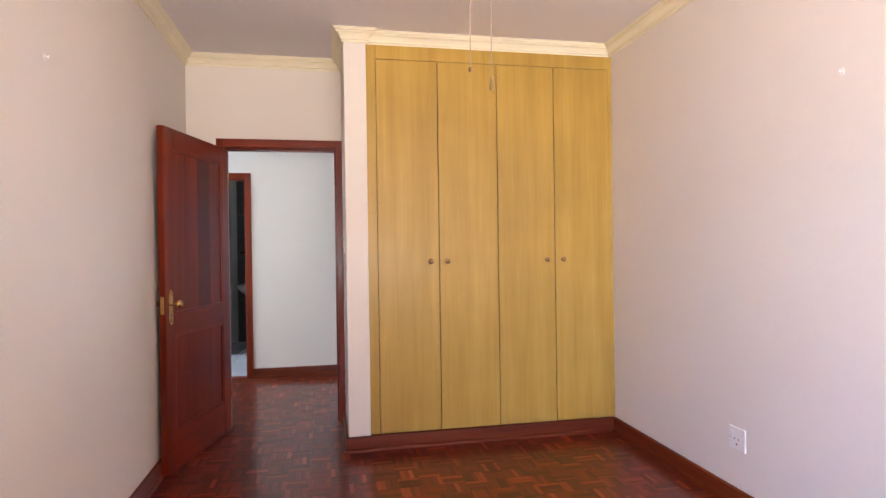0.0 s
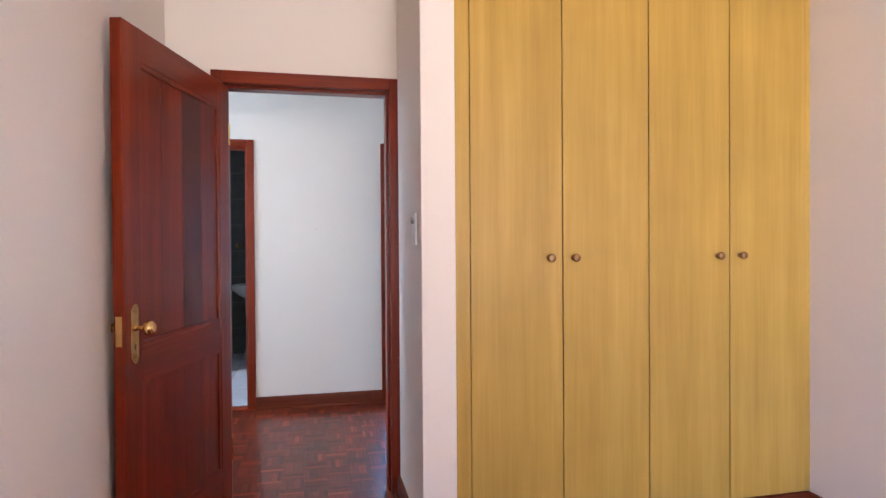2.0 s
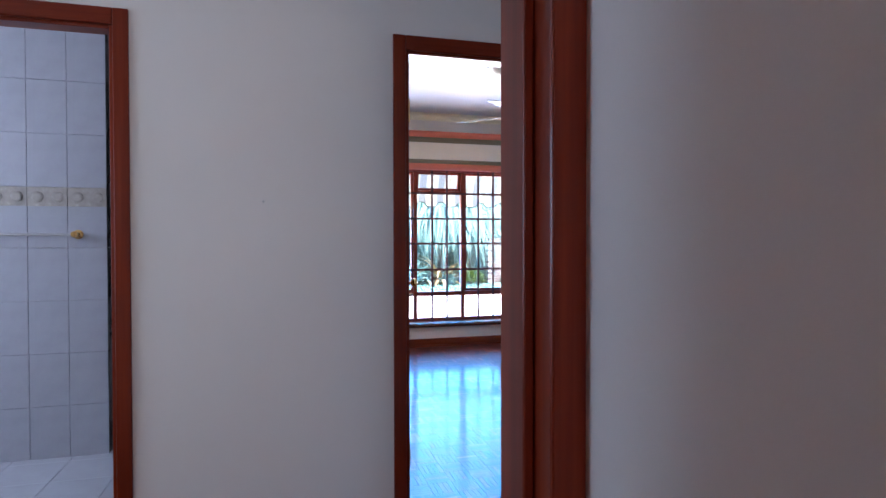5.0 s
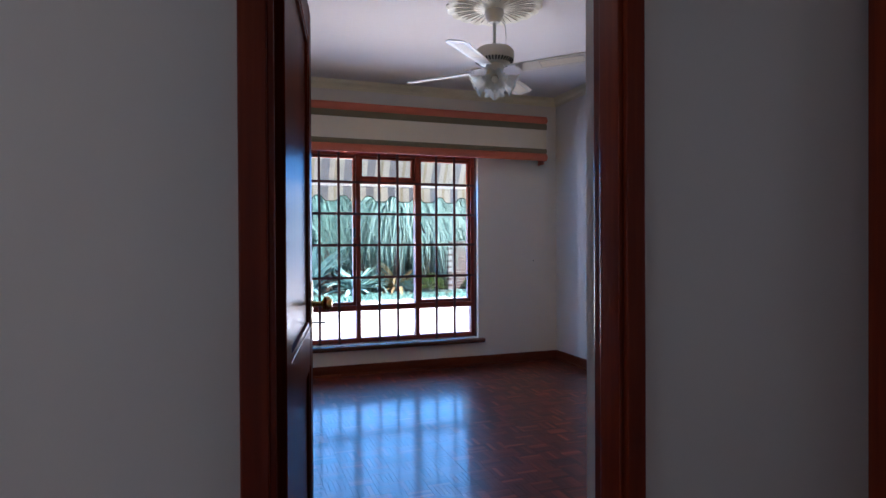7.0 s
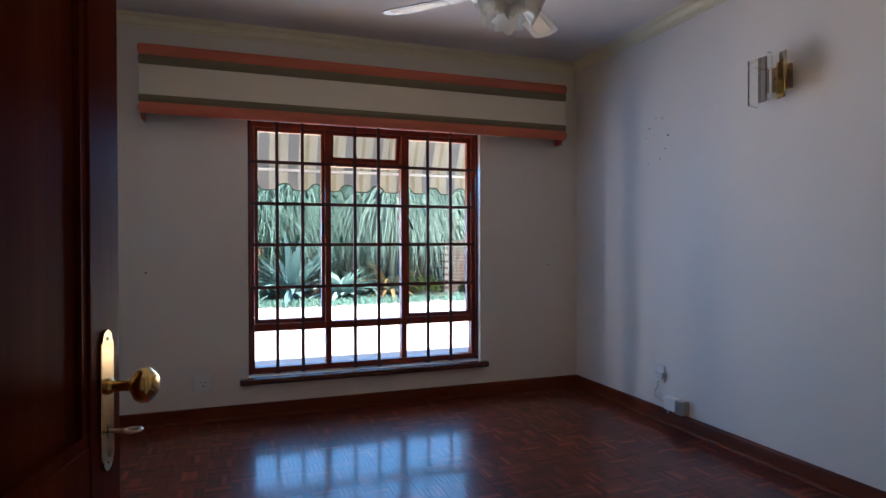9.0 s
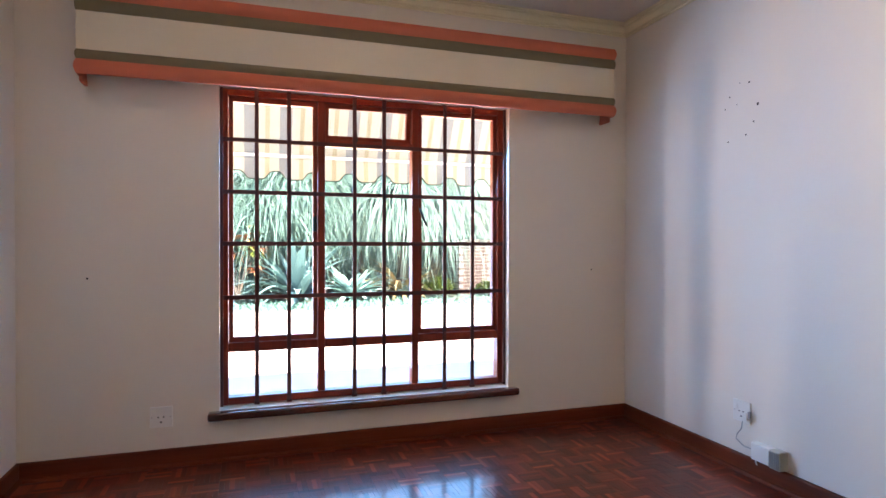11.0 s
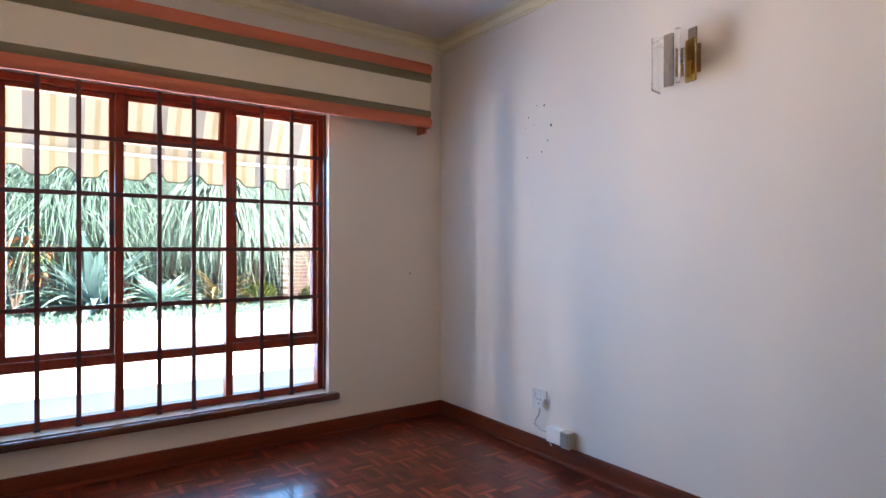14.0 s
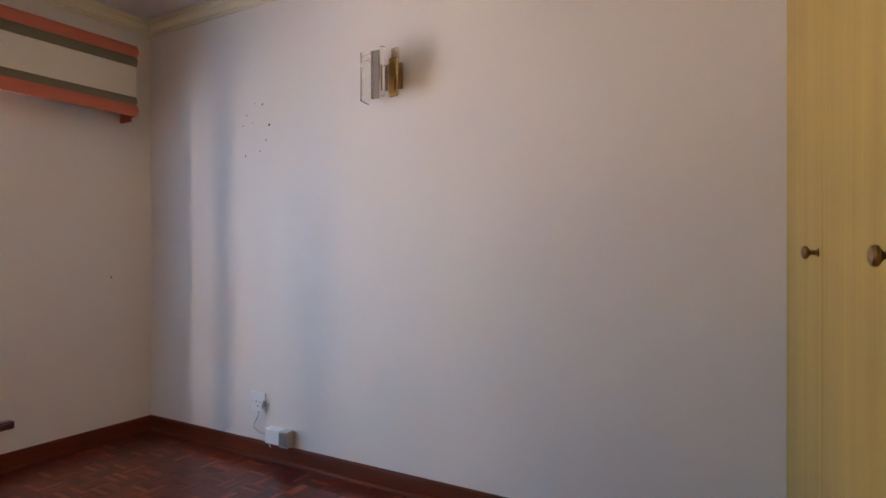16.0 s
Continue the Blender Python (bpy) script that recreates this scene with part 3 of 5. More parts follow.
def cupboard(name, x0, x1, y, out, depth, widths, knobs, label, group, fw=0.060, knob_z=1.210, m=Matrix()):
    """Built-in units behind one framed front; out is the way the doors face along y. Each unit is a row of door widths; knobs are set in from a door's right (+) or left (-) edge. The front frame is a thing of its own."""
    z0, z1, zt = 0.100, 2.523, 2.616
    ya, yb = sorted((y, y - out * 0.020))
    fr = thing(name + "_surround", "oak laminate surround of the built-in cupboard", "surround", m, kind="structure")
    part("filler", boxes((x0, ya, 0.1, x0 + fw, yb, zt), bevel=0.0015), OAK, fr)
    part("top_filler", boxes((x0 + fw + 0.0005, ya, z1 + 0.004, x1 - 0.03, yb, zt), bevel=0.0015), OAK, fr)
    part("side_filler", boxes((x1 - 0.0295, ya, 0.1, x1 - 0.001, yb, zt), bevel=0.0015), OAK, fr)
    xs = x0 + fw
    for row, marks in zip(widths, knobs):
        unit = thing(name, label, "cupboard", m, group)
        yc, yd = sorted((y - out * 0.024, y - out * depth))
        part("body", boxes((xs + 0.003, yc, 0.1, xs + sum(row) - 0.003, yd, z1)), JOINT, unit, "dark inside carcass")
        for w, k in zip(row, marks):
            ye, yf = sorted((y + out * 0.002, y - out * 0.018))
            d = part("door", boxes((xs + 0.0024, ye, z0, xs + w - 0.0024, yf, z1), bevel=0.0016), OAK, unit, "flat oak laminate door")
            kx = xs + (w - k if k > 0 else -k)
            part("knob", cup_knob(pose(kx, y + out * 0.002, knob_z, 90 if out < 0 else -90, 0, 0)), OLDBRASS, d, "small round antique brass knob", smooth=35)
            xs += w


W1 = (R1 - 0.03 - 1.2335 - 0.060) / 4
cupboard("cupboard", 1.2335, R1, 4.542, -1, 0.58, ((W1, W1), (W1, W1)), ((0.060, -0.050), (0.064, -0.052)), "built-in double-door cupboard unit in yellow oak laminate", "built-in cupboards of the first bedroom")
TURN2 = pose(R2, CUP2, 0, 0, 0, 6.0) @ pose(-R2, -CUP2, 0)
W2 = (R2 - 0.03 - PIER2[1] - 0.050) / 1.82
cupboard("cupboard_two", PIER2[1] + 0.02, R2, CUP2, 1, 0.10, ((0.48 * W2 - 0.02,), (0.67 * W2,), (0.67 * W2,)), ((-0.055,), (-0.055,), (-0.055,)), "built-in single-door cupboard unit in oak laminate", "built-in cupboards of the second bedroom", 0.050, 1.200, TURN2)
plinth = built("plinth_cupboard_two", boxes((PIER2[1] + 0.02, CUP2 - 0.06, 0, R2, CUP2 - 0.02, 0.099)), SKIRT_X, "varnished timber plinth under the cupboard", "plinth")
plinth.matrix_world = TURN2

# ---- window in the garden wall ----
WX0, WX1, WZ0, WZ1 = 1.694, 3.441, 0.280, 2.076
FY0, FY1 = 11.245, 11.315
M1, M2 = 2.259, 2.838
TRZ = 0.605
win = thing("window_1", "mahogany window with twelve lights, steel bars and casements", "window", kind="structure")
part("frame_side", boxes((WX0 + 0.001, FY0, WZ0, WX0 + 0.044, FY1, WZ1), bevel=0.004), WINWOOD, win)
part("frame_side", boxes((WX1 - 0.044, FY0, WZ0, WX1 - 0.001, FY1, WZ1), bevel=0.004), WINWOOD, win)
part("frame_head", boxes((WX0 + 0.044, FY0, WZ1 - 0.036, WX1 - 0.044, FY1, WZ1), bevel=0.004), WINWOOD, win)
part("frame_foot", boxes((WX0 + 0.044, FY0, WZ0, WX1 - 0.044, FY1, WZ0 + 0.042), bevel=0.004), WINWOOD, win)
for x in (M1, M2):
    part("mullion", boxes((x - 0.021, FY0, WZ0 + 0.042, x + 0.021, FY1, WZ1 - 0.036), bevel=0.004), WINWOOD, win)
COLS = ((WX0 + 0.044, M1 - 0.021), (M1 + 0.021, M2 - 0.021), (M2 + 0.021, WX1 - 0.044))
for a, b in COLS:
    part("transom", boxes((a, FY0 + 0.003, TRZ - 0.026, b, FY1 - 0.003, TRZ + 0.026), bevel=0.004), WINWOOD, win)
VZ = 1.80
part("transom", boxes((COLS[1][0], FY0 + 0.003, VZ - 0.02, COLS[1][1], FY1 - 0.003, VZ + 0.02), bevel=0.004), WINWOOD, win)


def pane(a, za, b, zb, y, parent):
    g = part("pane", boxes((a, y - 0.002, za, b, y + 0.002, zb)), PANE, parent, "clear glass pane")
    g.visible_shadow = False
    return g


def sash(m, w, h, label):
    """A glazed sash; local origin at its lower hinge corner, x along, z up."""
    s = new("sash")
    s.empty_display_size = 0.05
    s.parent = win
    s.matrix_local = m
    tagged(s, label)
    sgn = 1 if w > 0 else -1
    bm = bmesh.new()
    W = abs(w)
    xx = (lambda a, b: (a, b)) if sgn > 0 else (lambda a, b: (-b, -a))
    for a, b, za, zb in ((0.002, 0.026, 0.002, h - 0.002), (W - 0.026, W - 0.002, 0.002, h - 0.002), (0.026, W - 0.026, 0.002, 0.030), (0.026, W - 0.026, h - 0.030, h - 0.002)):
        p, q = xx(a, b)
        add_box(bm, p, 0.004, za, q, 0.044, zb)
    part("sash_frame", bm, WINWOOD, s)
    p, q = xx(0.026, W - 0.026)
    pane(p, 0.030, q, h - 0.030, 0.026, s)
    return s


hl = WZ1 - 0.036 - TRZ - 0.026
sash(pose(COLS[0][0], FY0 + 0.02, TRZ + 0.026, 0, 0, 0), COLS[0][1] - COLS[0][0], hl, "side-hung casement, closed")
sash(pose(COLS[2][1], FY0 + 0.02, TRZ + 0.026, 0, 0, 0), -(COLS[2][1] - COLS[2][0]), hl, "side-hung casement, closed")
vh = WZ1 - 0.036 - VZ - 0.02
sash(pose(COLS[1][0], FY0 + 0.02, WZ1 - 0.036, 9, 0, 0) @ pose(0, 0, -vh), COLS[1][1] - COLS[1][0], vh, "top-hung vent, tilted open")
pane(COLS[1][0], TRZ + 0.026, COLS[1][1], VZ - 0.02, FY0 + 0.04, win)
for a, b in COLS:
    pane(a, WZ0 + 0.042, b, TRZ - 0.026, FY0 + 0.04, win)
# latches and stays
part("latch", boxes((M1 - 0.052, FY0 - 0.018, 1.27, M1 - 0.030, FY0 + 0.004, 1.36), bevel=0.003), BLACK, win, "black iron casement latch")
part("latch", tube([(M2 + 0.028, FY0 - 0.006, 1.42), (M2 + 0.030, FY0 - 0.02, 1.40), (M2 + 0.062, FY0 - 0.03, 1.31)], 0.007), BLACK, win, "black iron casement latch")
part("stay", tube([(2.47, FY0 + 0.0, VZ + 0.015), (2.465, FY0 - 0.015, VZ + 0.05), (2.462, FY0 - 0.012, VZ + 0.125)], 0.006), BLACK, win, "black iron vent stay")
part("window_sill", boxes((1.634, WIN - 0.050, 0.228, 3.500, FY0 + 0.02, 0.273), bevel=0.012, segments=3), SILLWOOD, win, "glossy dark timber sill")

# steel bars before the window
grille = thing("window_bars", "red-painted steel bars fixed before the window", "burglar bars")
GY = 11.215
for x in (1.892, 2.070, 2.451, 2.631, 3.021, 3.209):
    bm = boxes((x - 0.0115, GY - 0.006, WZ0 + 0.002, x + 0.0115, GY + 0.006, WZ1 - 0.004), bevel=0.002)
    add_box(bm, x - 0.014, GY - 0.009, WZ0 + 0.002, x + 0.014, GY + 0.009, WZ0 + 0.020)
    part("upright_bar", bm, BARS, grille)
for z in (1.785, 1.490, 1.197, 0.892):
    part("cross_bar", boxes((WX0 + 0.014, GY + 0.0065, z - 0.011, WX1 - 0.014, GY + 0.0125, z + 0.013), bevel=0.0015), BARS, grille)
for x in (WX0 + 0.010, WX1 - 0.010):
    part("side_bar", boxes((x - 0.008, GY - 0.006, WZ0 + 0.002, x + 0.008, GY + 0.0062, WZ1 - 0.004), bevel=0.002), BARS, grille)


# ---- pelmet ----
PX0, PX1, PY = 1.046, 4.126, 11.018
pel = thing("pelmet", "padded fabric pelmet in terracotta, olive and ivory stripes", "pelmet")


def pad(z0, z1, proud, bulge):
    """A padded band that wraps round the pelmet's two ends, with a soft outer face."""
    bm = bmesh.new()
    n = 6
    prof = [(proud + bulge * math.sin(math.pi * k / n), z0 + (z1 - z0) * k / n) for k in range(n + 1)]
    rng = random.Random(int(z0 * 1000))
    line = [(PX0, WIN - 0.001, -1, 0)]
    steps = 60
    line += [(PX0, PY, -0.7, -0.7)]
    line += [(PX0 + (PX1 - PX0) * k / steps, PY, 0, -1) for k in range(1, steps)]
    line += [(PX1, PY, 0.7, -0.7), (PX1, WIN - 0.001, 1, 0)]
    rows = []
    for x, y, nx, ny in line:
        j = rng.uniform(-0.0012, 0.0012)
        rows.append([bm.verts.new((x + nx * (o + j), y + ny * (o + j), z)) for o, z in prof] + [bm.verts.new((x + nx * -0.012, y + ny * -0.012, z)) for z in (z1, z0)])
    for a, b in zip(rows, rows[1:]):
        for k in range(len(a)):
            bm.faces.new((a[k], a[(k + 1) % len(a)], b[(k + 1) % len(a)], b[k]))
    bm.faces.new(rows[0])
    bm.faces.new(rows[-1][::-1])
    bmesh.ops.recalc_face_normals(bm, faces=bm.faces[:])
    return bm


part("lower_band", pad(2.036, 2.108, 0.004, 0.014), TERRA, pel, "padded terracotta band", smooth=50)
part("lower_stripe", pad(2.108, 2.155, 0.003, 0.007), OLIVE, pel, "olive stripe", smooth=50)
part("panel", pad(2.155, 2.346, 0.001, 0.002), IVORY, pel, "ivory panel", smooth=50)
part("upper_stripe", pad(2.346, 2.406, 0.003, 0.007), OLIVE, pel, "olive stripe", smooth=50)
part("upper_band", pad(2.406, 2.476, 0.004, 0.014), TERRA, pel, "padded terracotta band", smooth=50)
part("board", boxes((PX0 + 0.012, PY + 0.013, 2.44, PX1 - 0.012, WIN - 0.001, 2.458)), IVORY, pel)
for x in (PX0 + 0.002, PX1 - 0.016):
    part("bracket", boxes((x, WIN - 0.11, 2.006, x + 0.014, WIN - 0.001, 2.036), bevel=0.004), TERRA, pel, "fabric-covered end bracket")


# ---- ceiling fan with ceiling rose ----
GROOVE = surface("rose_relief_shade", (0.47, 0.43, 0.34), 0.8, vary=0.1)
FX, FYc = 2.722, 9.165
bm = bmesh.new()
N = 80
rings = []
for r, z, fl in ((0.0, -0.030, 0), (0.055, -0.034, 0.1), (0.075, -0.022, 0.3), (0.16, -0.016, 0.7), (0.235, -0.016, 1.0), (0.285, -0.026, 1.0), (0.305, -0.014, 1.0), (0.30, -0.0005, 1.0)):
    ring = []
    for k in range(N):
        a = 2 * math.pi * k / N
        c = abs(math.cos(a * 10))
        rr = r * (1 - 0.05 * fl * (1 - c))
        ring.append(bm.verts.new((rr * math.cos(a), rr * math.sin(a), z + 0.012 * fl * (1 - c) * (1 if r < 0.3 else 0))))
    rings.append(ring)
for a, b in zip(rings, rings[1:]):
    for k in range(N):
        bm.faces.new((a[k], a[(k + 1) % N], b[(k + 1) % N], b[k]))
bmesh.ops.remove_doubles(bm, verts=bm.verts[:], dist=1e-5)
bmesh.ops.recalc_face_normals(bm, faces=bm.faces[:])
bmesh.ops.transform(bm, matrix=pose(FX, FYc, HEAD - 0.001), verts=bm.verts[:])
rose = tagged(part("ceiling_rose", bm, ROSE, smooth=35), "scalloped cream plaster ceiling rose above the fan", "ceiling rose")
# thin darker strips colour in the shade of the rose's relief lines
for k in range(40):
    a = 2 * math.pi * (k + 0.5) / 40
    bm = bmesh.new()
    add_box(bm, 0.085 if k % 2 else 0.13, -0.0012, -0.002, 0.262, 0.0012, 0.004)
    bmesh.ops.transform(bm, matrix=pose(FX, FYc, HEAD - 0.018, 0, 0, math.degrees(a)), verts=bm.verts[:])
    part("groove", bm, GROOVE, rose)

fan = thing("ceiling_fan", "white four-blade ceiling fan with frosted tulip lamps", "ceiling fan", pose(FX, FYc, 0))
part("canopy", lathe([(0.018, 2.585), (0.030, 2.588), (0.052, 2.615), (0.060, 2.645), (0.058, 2.664)], 32), FANWHITE, fan, smooth=35)
part("down_rod", lathe([(0.011, 2.44), (0.011, 2.59)], 16), FANWHITE, fan, smooth=35)
part("motor", lathe([(0.02, 2.445), (0.060, 2.440), (0.105, 2.425), (0.122, 2.405), (0.125, 2.375), (0.120, 2.352), (0.098, 2.335), (0.060, 2.328), (0.02, 2.327)], 40), FANWHITE, fan, smooth=35)
for k in range(36):
    a = 360 * k / 36
    part("vent_slot", boxes((-0.014, -0.0042, -0.004, 0.014, 0.0042, 0.002), m=pose(0, 0, 0, 0, 0, a) @ pose(0.1085, 0, 2.3425, 0, -38, 0)), BLACK, fan)
part("switch_housing", lathe([(0.055, 2.330), (0.058, 2.300), (0.050, 2.270), (0.060, 2.262), (0.060, 2.240), (0.030, 2.228)], 32), FANWHITE, fan, smooth=35)
for k in range(4):
    a = -45 + 90 * k
    base = pose(0, 0, 2.290, 0, 0, a)
    arm = boxes((0.085, -0.016, 0.018, 0.150, 0.016, 0.024), (0.150, -0.036, 0.004, 0.190, 0.036, 0.009), (0.142, -0.016, 0.006, 0.154, 0.016, 0.024), bevel=0.002)
    bmesh.ops.transform(arm, matrix=base, verts=arm.verts[:])
    part("blade_iron", arm, FANWHITE, fan)
    tilt = base @ pose(0, 0, 0, -11, 0, 0)
    bm = bmesh.new()
    pts = []
    for i in range(17):
        s = i / 16
        x = 0.165 + 0.445 * s
        wd = 0.048 + 0.018 * s
        if s > 0.9:
            wd *= math.sqrt(max(0.0, 1 - ((s - 0.9) / 0.1) ** 2)) * 0.45 + 0.55
        pts.append((x, wd))
    out = [(x, w) for x, w in pts] + [(x, -w) for x, w in reversed(pts)]
    lo, hi = [bm.verts.new((x, y, -0.003)) for x, y in out], [bm.verts.new((x, y, 0.003)) for x, y in out]
    bm.faces.new(lo[::-1])
    bm.faces.new(hi)
    for i in range(len(out)):
        bm.faces.new((lo[i], lo[(i + 1) % len(out)], hi[(i + 1) % len(out)], hi[i]))
    bmesh.ops.transform(bm, matrix=tilt, verts=bm.verts[:])
    bl = part("blade", bm, FANWHITE, fan, "white blade with a cane inlay")
    for z in (-0.0042, 0.0032):
        bm = boxes((0.30, -0.036, z, 0.565, 0.036, z + 0.001))
        bmesh.ops.transform(bm, matrix=tilt, verts=bm.verts[:])
        part("cane_inlay", bm, CANE, bl)
    bm = boxes((0.296, -0.0395, -0.0048, 0.569, -0.036, 0.0048), (0.296, 0.036, -0.0048, 0.569, 0.0395, 0.0048), (0.296, -0.036, -0.0048, 0.30, 0.036, 0.0048), (0.565, -0.036, -0.0048, 0.569, 0.036, 0.0048))
    bmesh.ops.transform(bm, matrix=tilt, verts=bm.verts[:])
    part("inlay_line", bm, SWITCHGREY, bl)
for k in range(4):
    a = 90 * k - 114
    m = pose(0, 0, 2.238, 0, 0, a) @ pose(0.045, 0, 0, 0, 118, 0)
    sh = lathe([(0.018, 0.0), (0.022, 0.012), (0.038, 0.028), (0.049, 0.050), (0.053, 0.068), (0.060, 0.082), (0.070, 0.092)], 56, None, 7, 0.15)
    bmesh.ops.delete(sh, geom=[f for f in sh.faces if len(f.verts) > 8], context="FACES_ONLY")
    bmesh.ops.transform(sh, matrix=m, verts=sh.verts[:])
    shade = part("lamp_shade", sh, FROST, fan, "ruffled frosted glass tulip shade", smooth=60)
    part("lamp_holder", lathe([(0.016, -0.03), (0.021, -0.02), (0.021, 0.01), (0.016, 0.012)], 20, m), FANWHITE, fan, smooth=35)
    part("bulb", lathe([(0.010, 0.012), (0.014, 0.03), (0.022, 0.055), (0.020, 0.072), (0.0, 0.082)], 20, m), PORCELAIN, shade, smooth=40)
part("cable", tube([(0.03, 0.02, 2.64), (0.085, 0.03, 2.60), (0.10, 0.04, 2.53), (0.09, 0.03, 2.455), (0.06, 0.02, 2.44)], 0.003), FANWHITE, fan)

# ---- wall light ----
SY, SZ = 9.193, 2.055
SMOKE = clear_glass("smoke_glass", (0.42, 0.37, 0.33), 0.10)
scn = thing("wall_light", "brass wall light with clear, smoky and amber glass slabs", "wall light")
part("backplate", boxes((R2 - 0.012, SY - 0.060, SZ - 0.055, R2 - 0.001, SY + 0.060, SZ + 0.075), bevel=0.003), OLDBRASS, scn)
part("arm", rod((R2 - 0.012, SY, SZ), (R2 - 0.070, SY, SZ), 0.009), OLDBRASS, scn)
part("lamp_holder", lathe([(0.014, -0.085), (0.017, -0.08), (0.017, -0.02), (0.021, -0.01), (0.021, 0.04), (0.012, 0.06)], 20, pose(R2 - 0.055, SY - 0.030, SZ)), STEEL, scn, smooth=35)
part("glass_slab", boxes((-0.045, -0.006, -0.122, 0.045, 0.006, 0.122), bevel=0.005, m=pose(R2 - 0.075, SY + 0.118, SZ, 0, 0, 10)), GLASS, scn, "bevelled clear glass slab")
part("glass_slab", boxes((-0.006, -0.034, -0.118, 0.006, 0.034, 0.118), bevel=0.005, m=pose(R2 - 0.118, SY + 0.072, SZ, 0, 0, 12)), GLASS, scn, "bevelled clear glass slab")
part("smoky_slab", boxes((-0.006, -0.024, -0.118, 0.006, 0.024, 0.118), bevel=0.005, m=pose(R2 - 0.112, SY + 0.028, SZ, 0, 0, 4)), SMOKE, scn, "smoky brown glass slab")
part("glass_rod", rod((R2 - 0.118, SY - 0.020, SZ - 0.112), (R2 - 0.118, SY - 0.020, SZ + 0.126), 0.012, 16), GLASS, scn, "clear glass rod", smooth=40)
part("amber_slab", boxes((-0.006, -0.030, -0.118, 0.006, 0.030, 0.070), bevel=0.005, m=pose(R2 - 0.100, SY - 0.072, SZ, 0, 0, -14)), AMBER, scn, "amber glass slab")
part("smoky_slab", boxes((-0.005, -0.024, -0.02, 0.005, 0.024, 0.122), bevel=0.004, m=pose(R2 - 0.084, SY - 0.070, SZ, 0, 0, -14)), SMOKE, scn, "smoky brown glass slab")
for z in (0.070, 0.098):
    part("clip", tube([(R2 - 0.100, SY + 0.118, SZ + z), (R2 - 0.124, SY + 0.060, SZ + z + 0.005), (R2 - 0.118, SY + 0.010, SZ + z + 0.007)], 0.0012, 5), OLDBRASS, scn, "thin brass wire holding the glass")
part("clip", rod((R2 - 0.012, SY + 0.05, SZ + 0.06), (R2 - 0.108, SY + 0.072, SZ + 0.072), 0.0020, 6), OLDBRASS, scn)
part("clip", rod((R2 - 0.012, SY - 0.05, SZ + 0.04), (R2 - 0.092, SY - 0.072, SZ + 0.05), 0.0020, 6), OLDBRASS, scn)


# ---- sockets, switch, small wall marks ----
def wall_plate(name, label, category, m, w, h):
    """A plastic plate on a wall: local x along the wall, y out of it, z up."""
    ob = thing(name, label, category, m)
    part("plate", boxes((-w / 2, 0, -h / 2, w / 2, 0.009, h / 2), bevel=0.003), PLASTIC, ob)
    return ob


def socket(name, label, m, plugged=False):
    ob = wall_plate(name, label, "wall socket", m, 0.112, 0.112)
    for dx, dz, r in ((-0.012, 0.012, 0.0042), (0.014, 0.012, 0.0042), (0.001, -0.014, 0.005)):
        part("pin_hole", lathe([(r, 0.0), (r, 0.0012)], 14, pose(dx, 0.0086, dz - 0.012, -90, 0, 0)), BLACK, ob)
    part("rocker", boxes((0.026, 0.009, 0.006, 0.042, 0.013, 0.036), bevel=0.002), PLASTIC, ob, "white rocker switch")
    for dx in (-0.046, 0.046):
        part("screw", lathe([(0.0035, 0), (0.003, 0.001)], 10, pose(dx, 0.009, 0.0, -90, 0, 0)), STEEL, ob)
    return ob


socket("wall_socket", "white plastic wall socket low on the wall", pose(1.402, WIN - 0.0005, 0.268, 0, 0, 180))
socket("wall_socket", "white plastic wall socket with a plug in it", pose(R2 - 0.0005, 10.143, 0.318, 0, 0, 90))
socket("wall_socket", "white plastic wall socket near the skirting", pose(R1 - 0.0005, 3.290, 0.340, 0, 0, 90))

plug = thing("phone_plug", "small white plug with its lead in the socket", "plug", pose(R2 - 0.0105, 10.103, 0.303, 0, 0, 90))
part("body", boxes((-0.016, 0, -0.018, 0.016, 0.022, 0.018), bevel=0.005), PLASTIC, plug)
part("lever", boxes((-0.030, 0.004, -0.004, -0.016, 0.016, 0.030), bevel=0.002), SWITCHGREY, plug)
lead = tagged(part("power_lead", tube([(R2 - 0.030, 10.115, 0.275), (R2 - 0.035, 10.118, 0.235), (R2 - 0.030, 10.150, 0.200), (R2 - 0.022, 10.165, 0.170), (R2 - 0.02, 10.120, 0.145), (R2 - 0.026, 10.048, 0.148)], 0.0028), SWITCHGREY, smooth=60), "thin grey lead from the socket down to the box", "cable")
box = thing("junction_box", "small beige plastic box with a finned end above the skirting", "junction box", pose(R2 - 0.0005, 9.96, 0.150, 0, 0, 90))
part("body", boxes((-0.030, 0, -0.045, 0.085, 0.048, 0.042), bevel=0.006), PLASTIC, box)
part("finned_cover", boxes((-0.095, 0, -0.048, -0.031, 0.054, 0.044), bevel=0.005), surface("beige_plastic", (0.52, 0.48, 0.42), 0.45, vary=0.05), box, "beige finned cover")
for k in range(6):
    part("fin", boxes((-0.088 + 0.010 * k, 0.0545, -0.040, -0.083 + 0.010 * k, 0.058, 0.036)), SWITCHGREY, box)
part("wire", tube([(0.075, 0.02, -0.045), (0.078, 0.022, -0.060), (0.07, 0.02, -0.075)], 0.0025), PLASTIC, box)

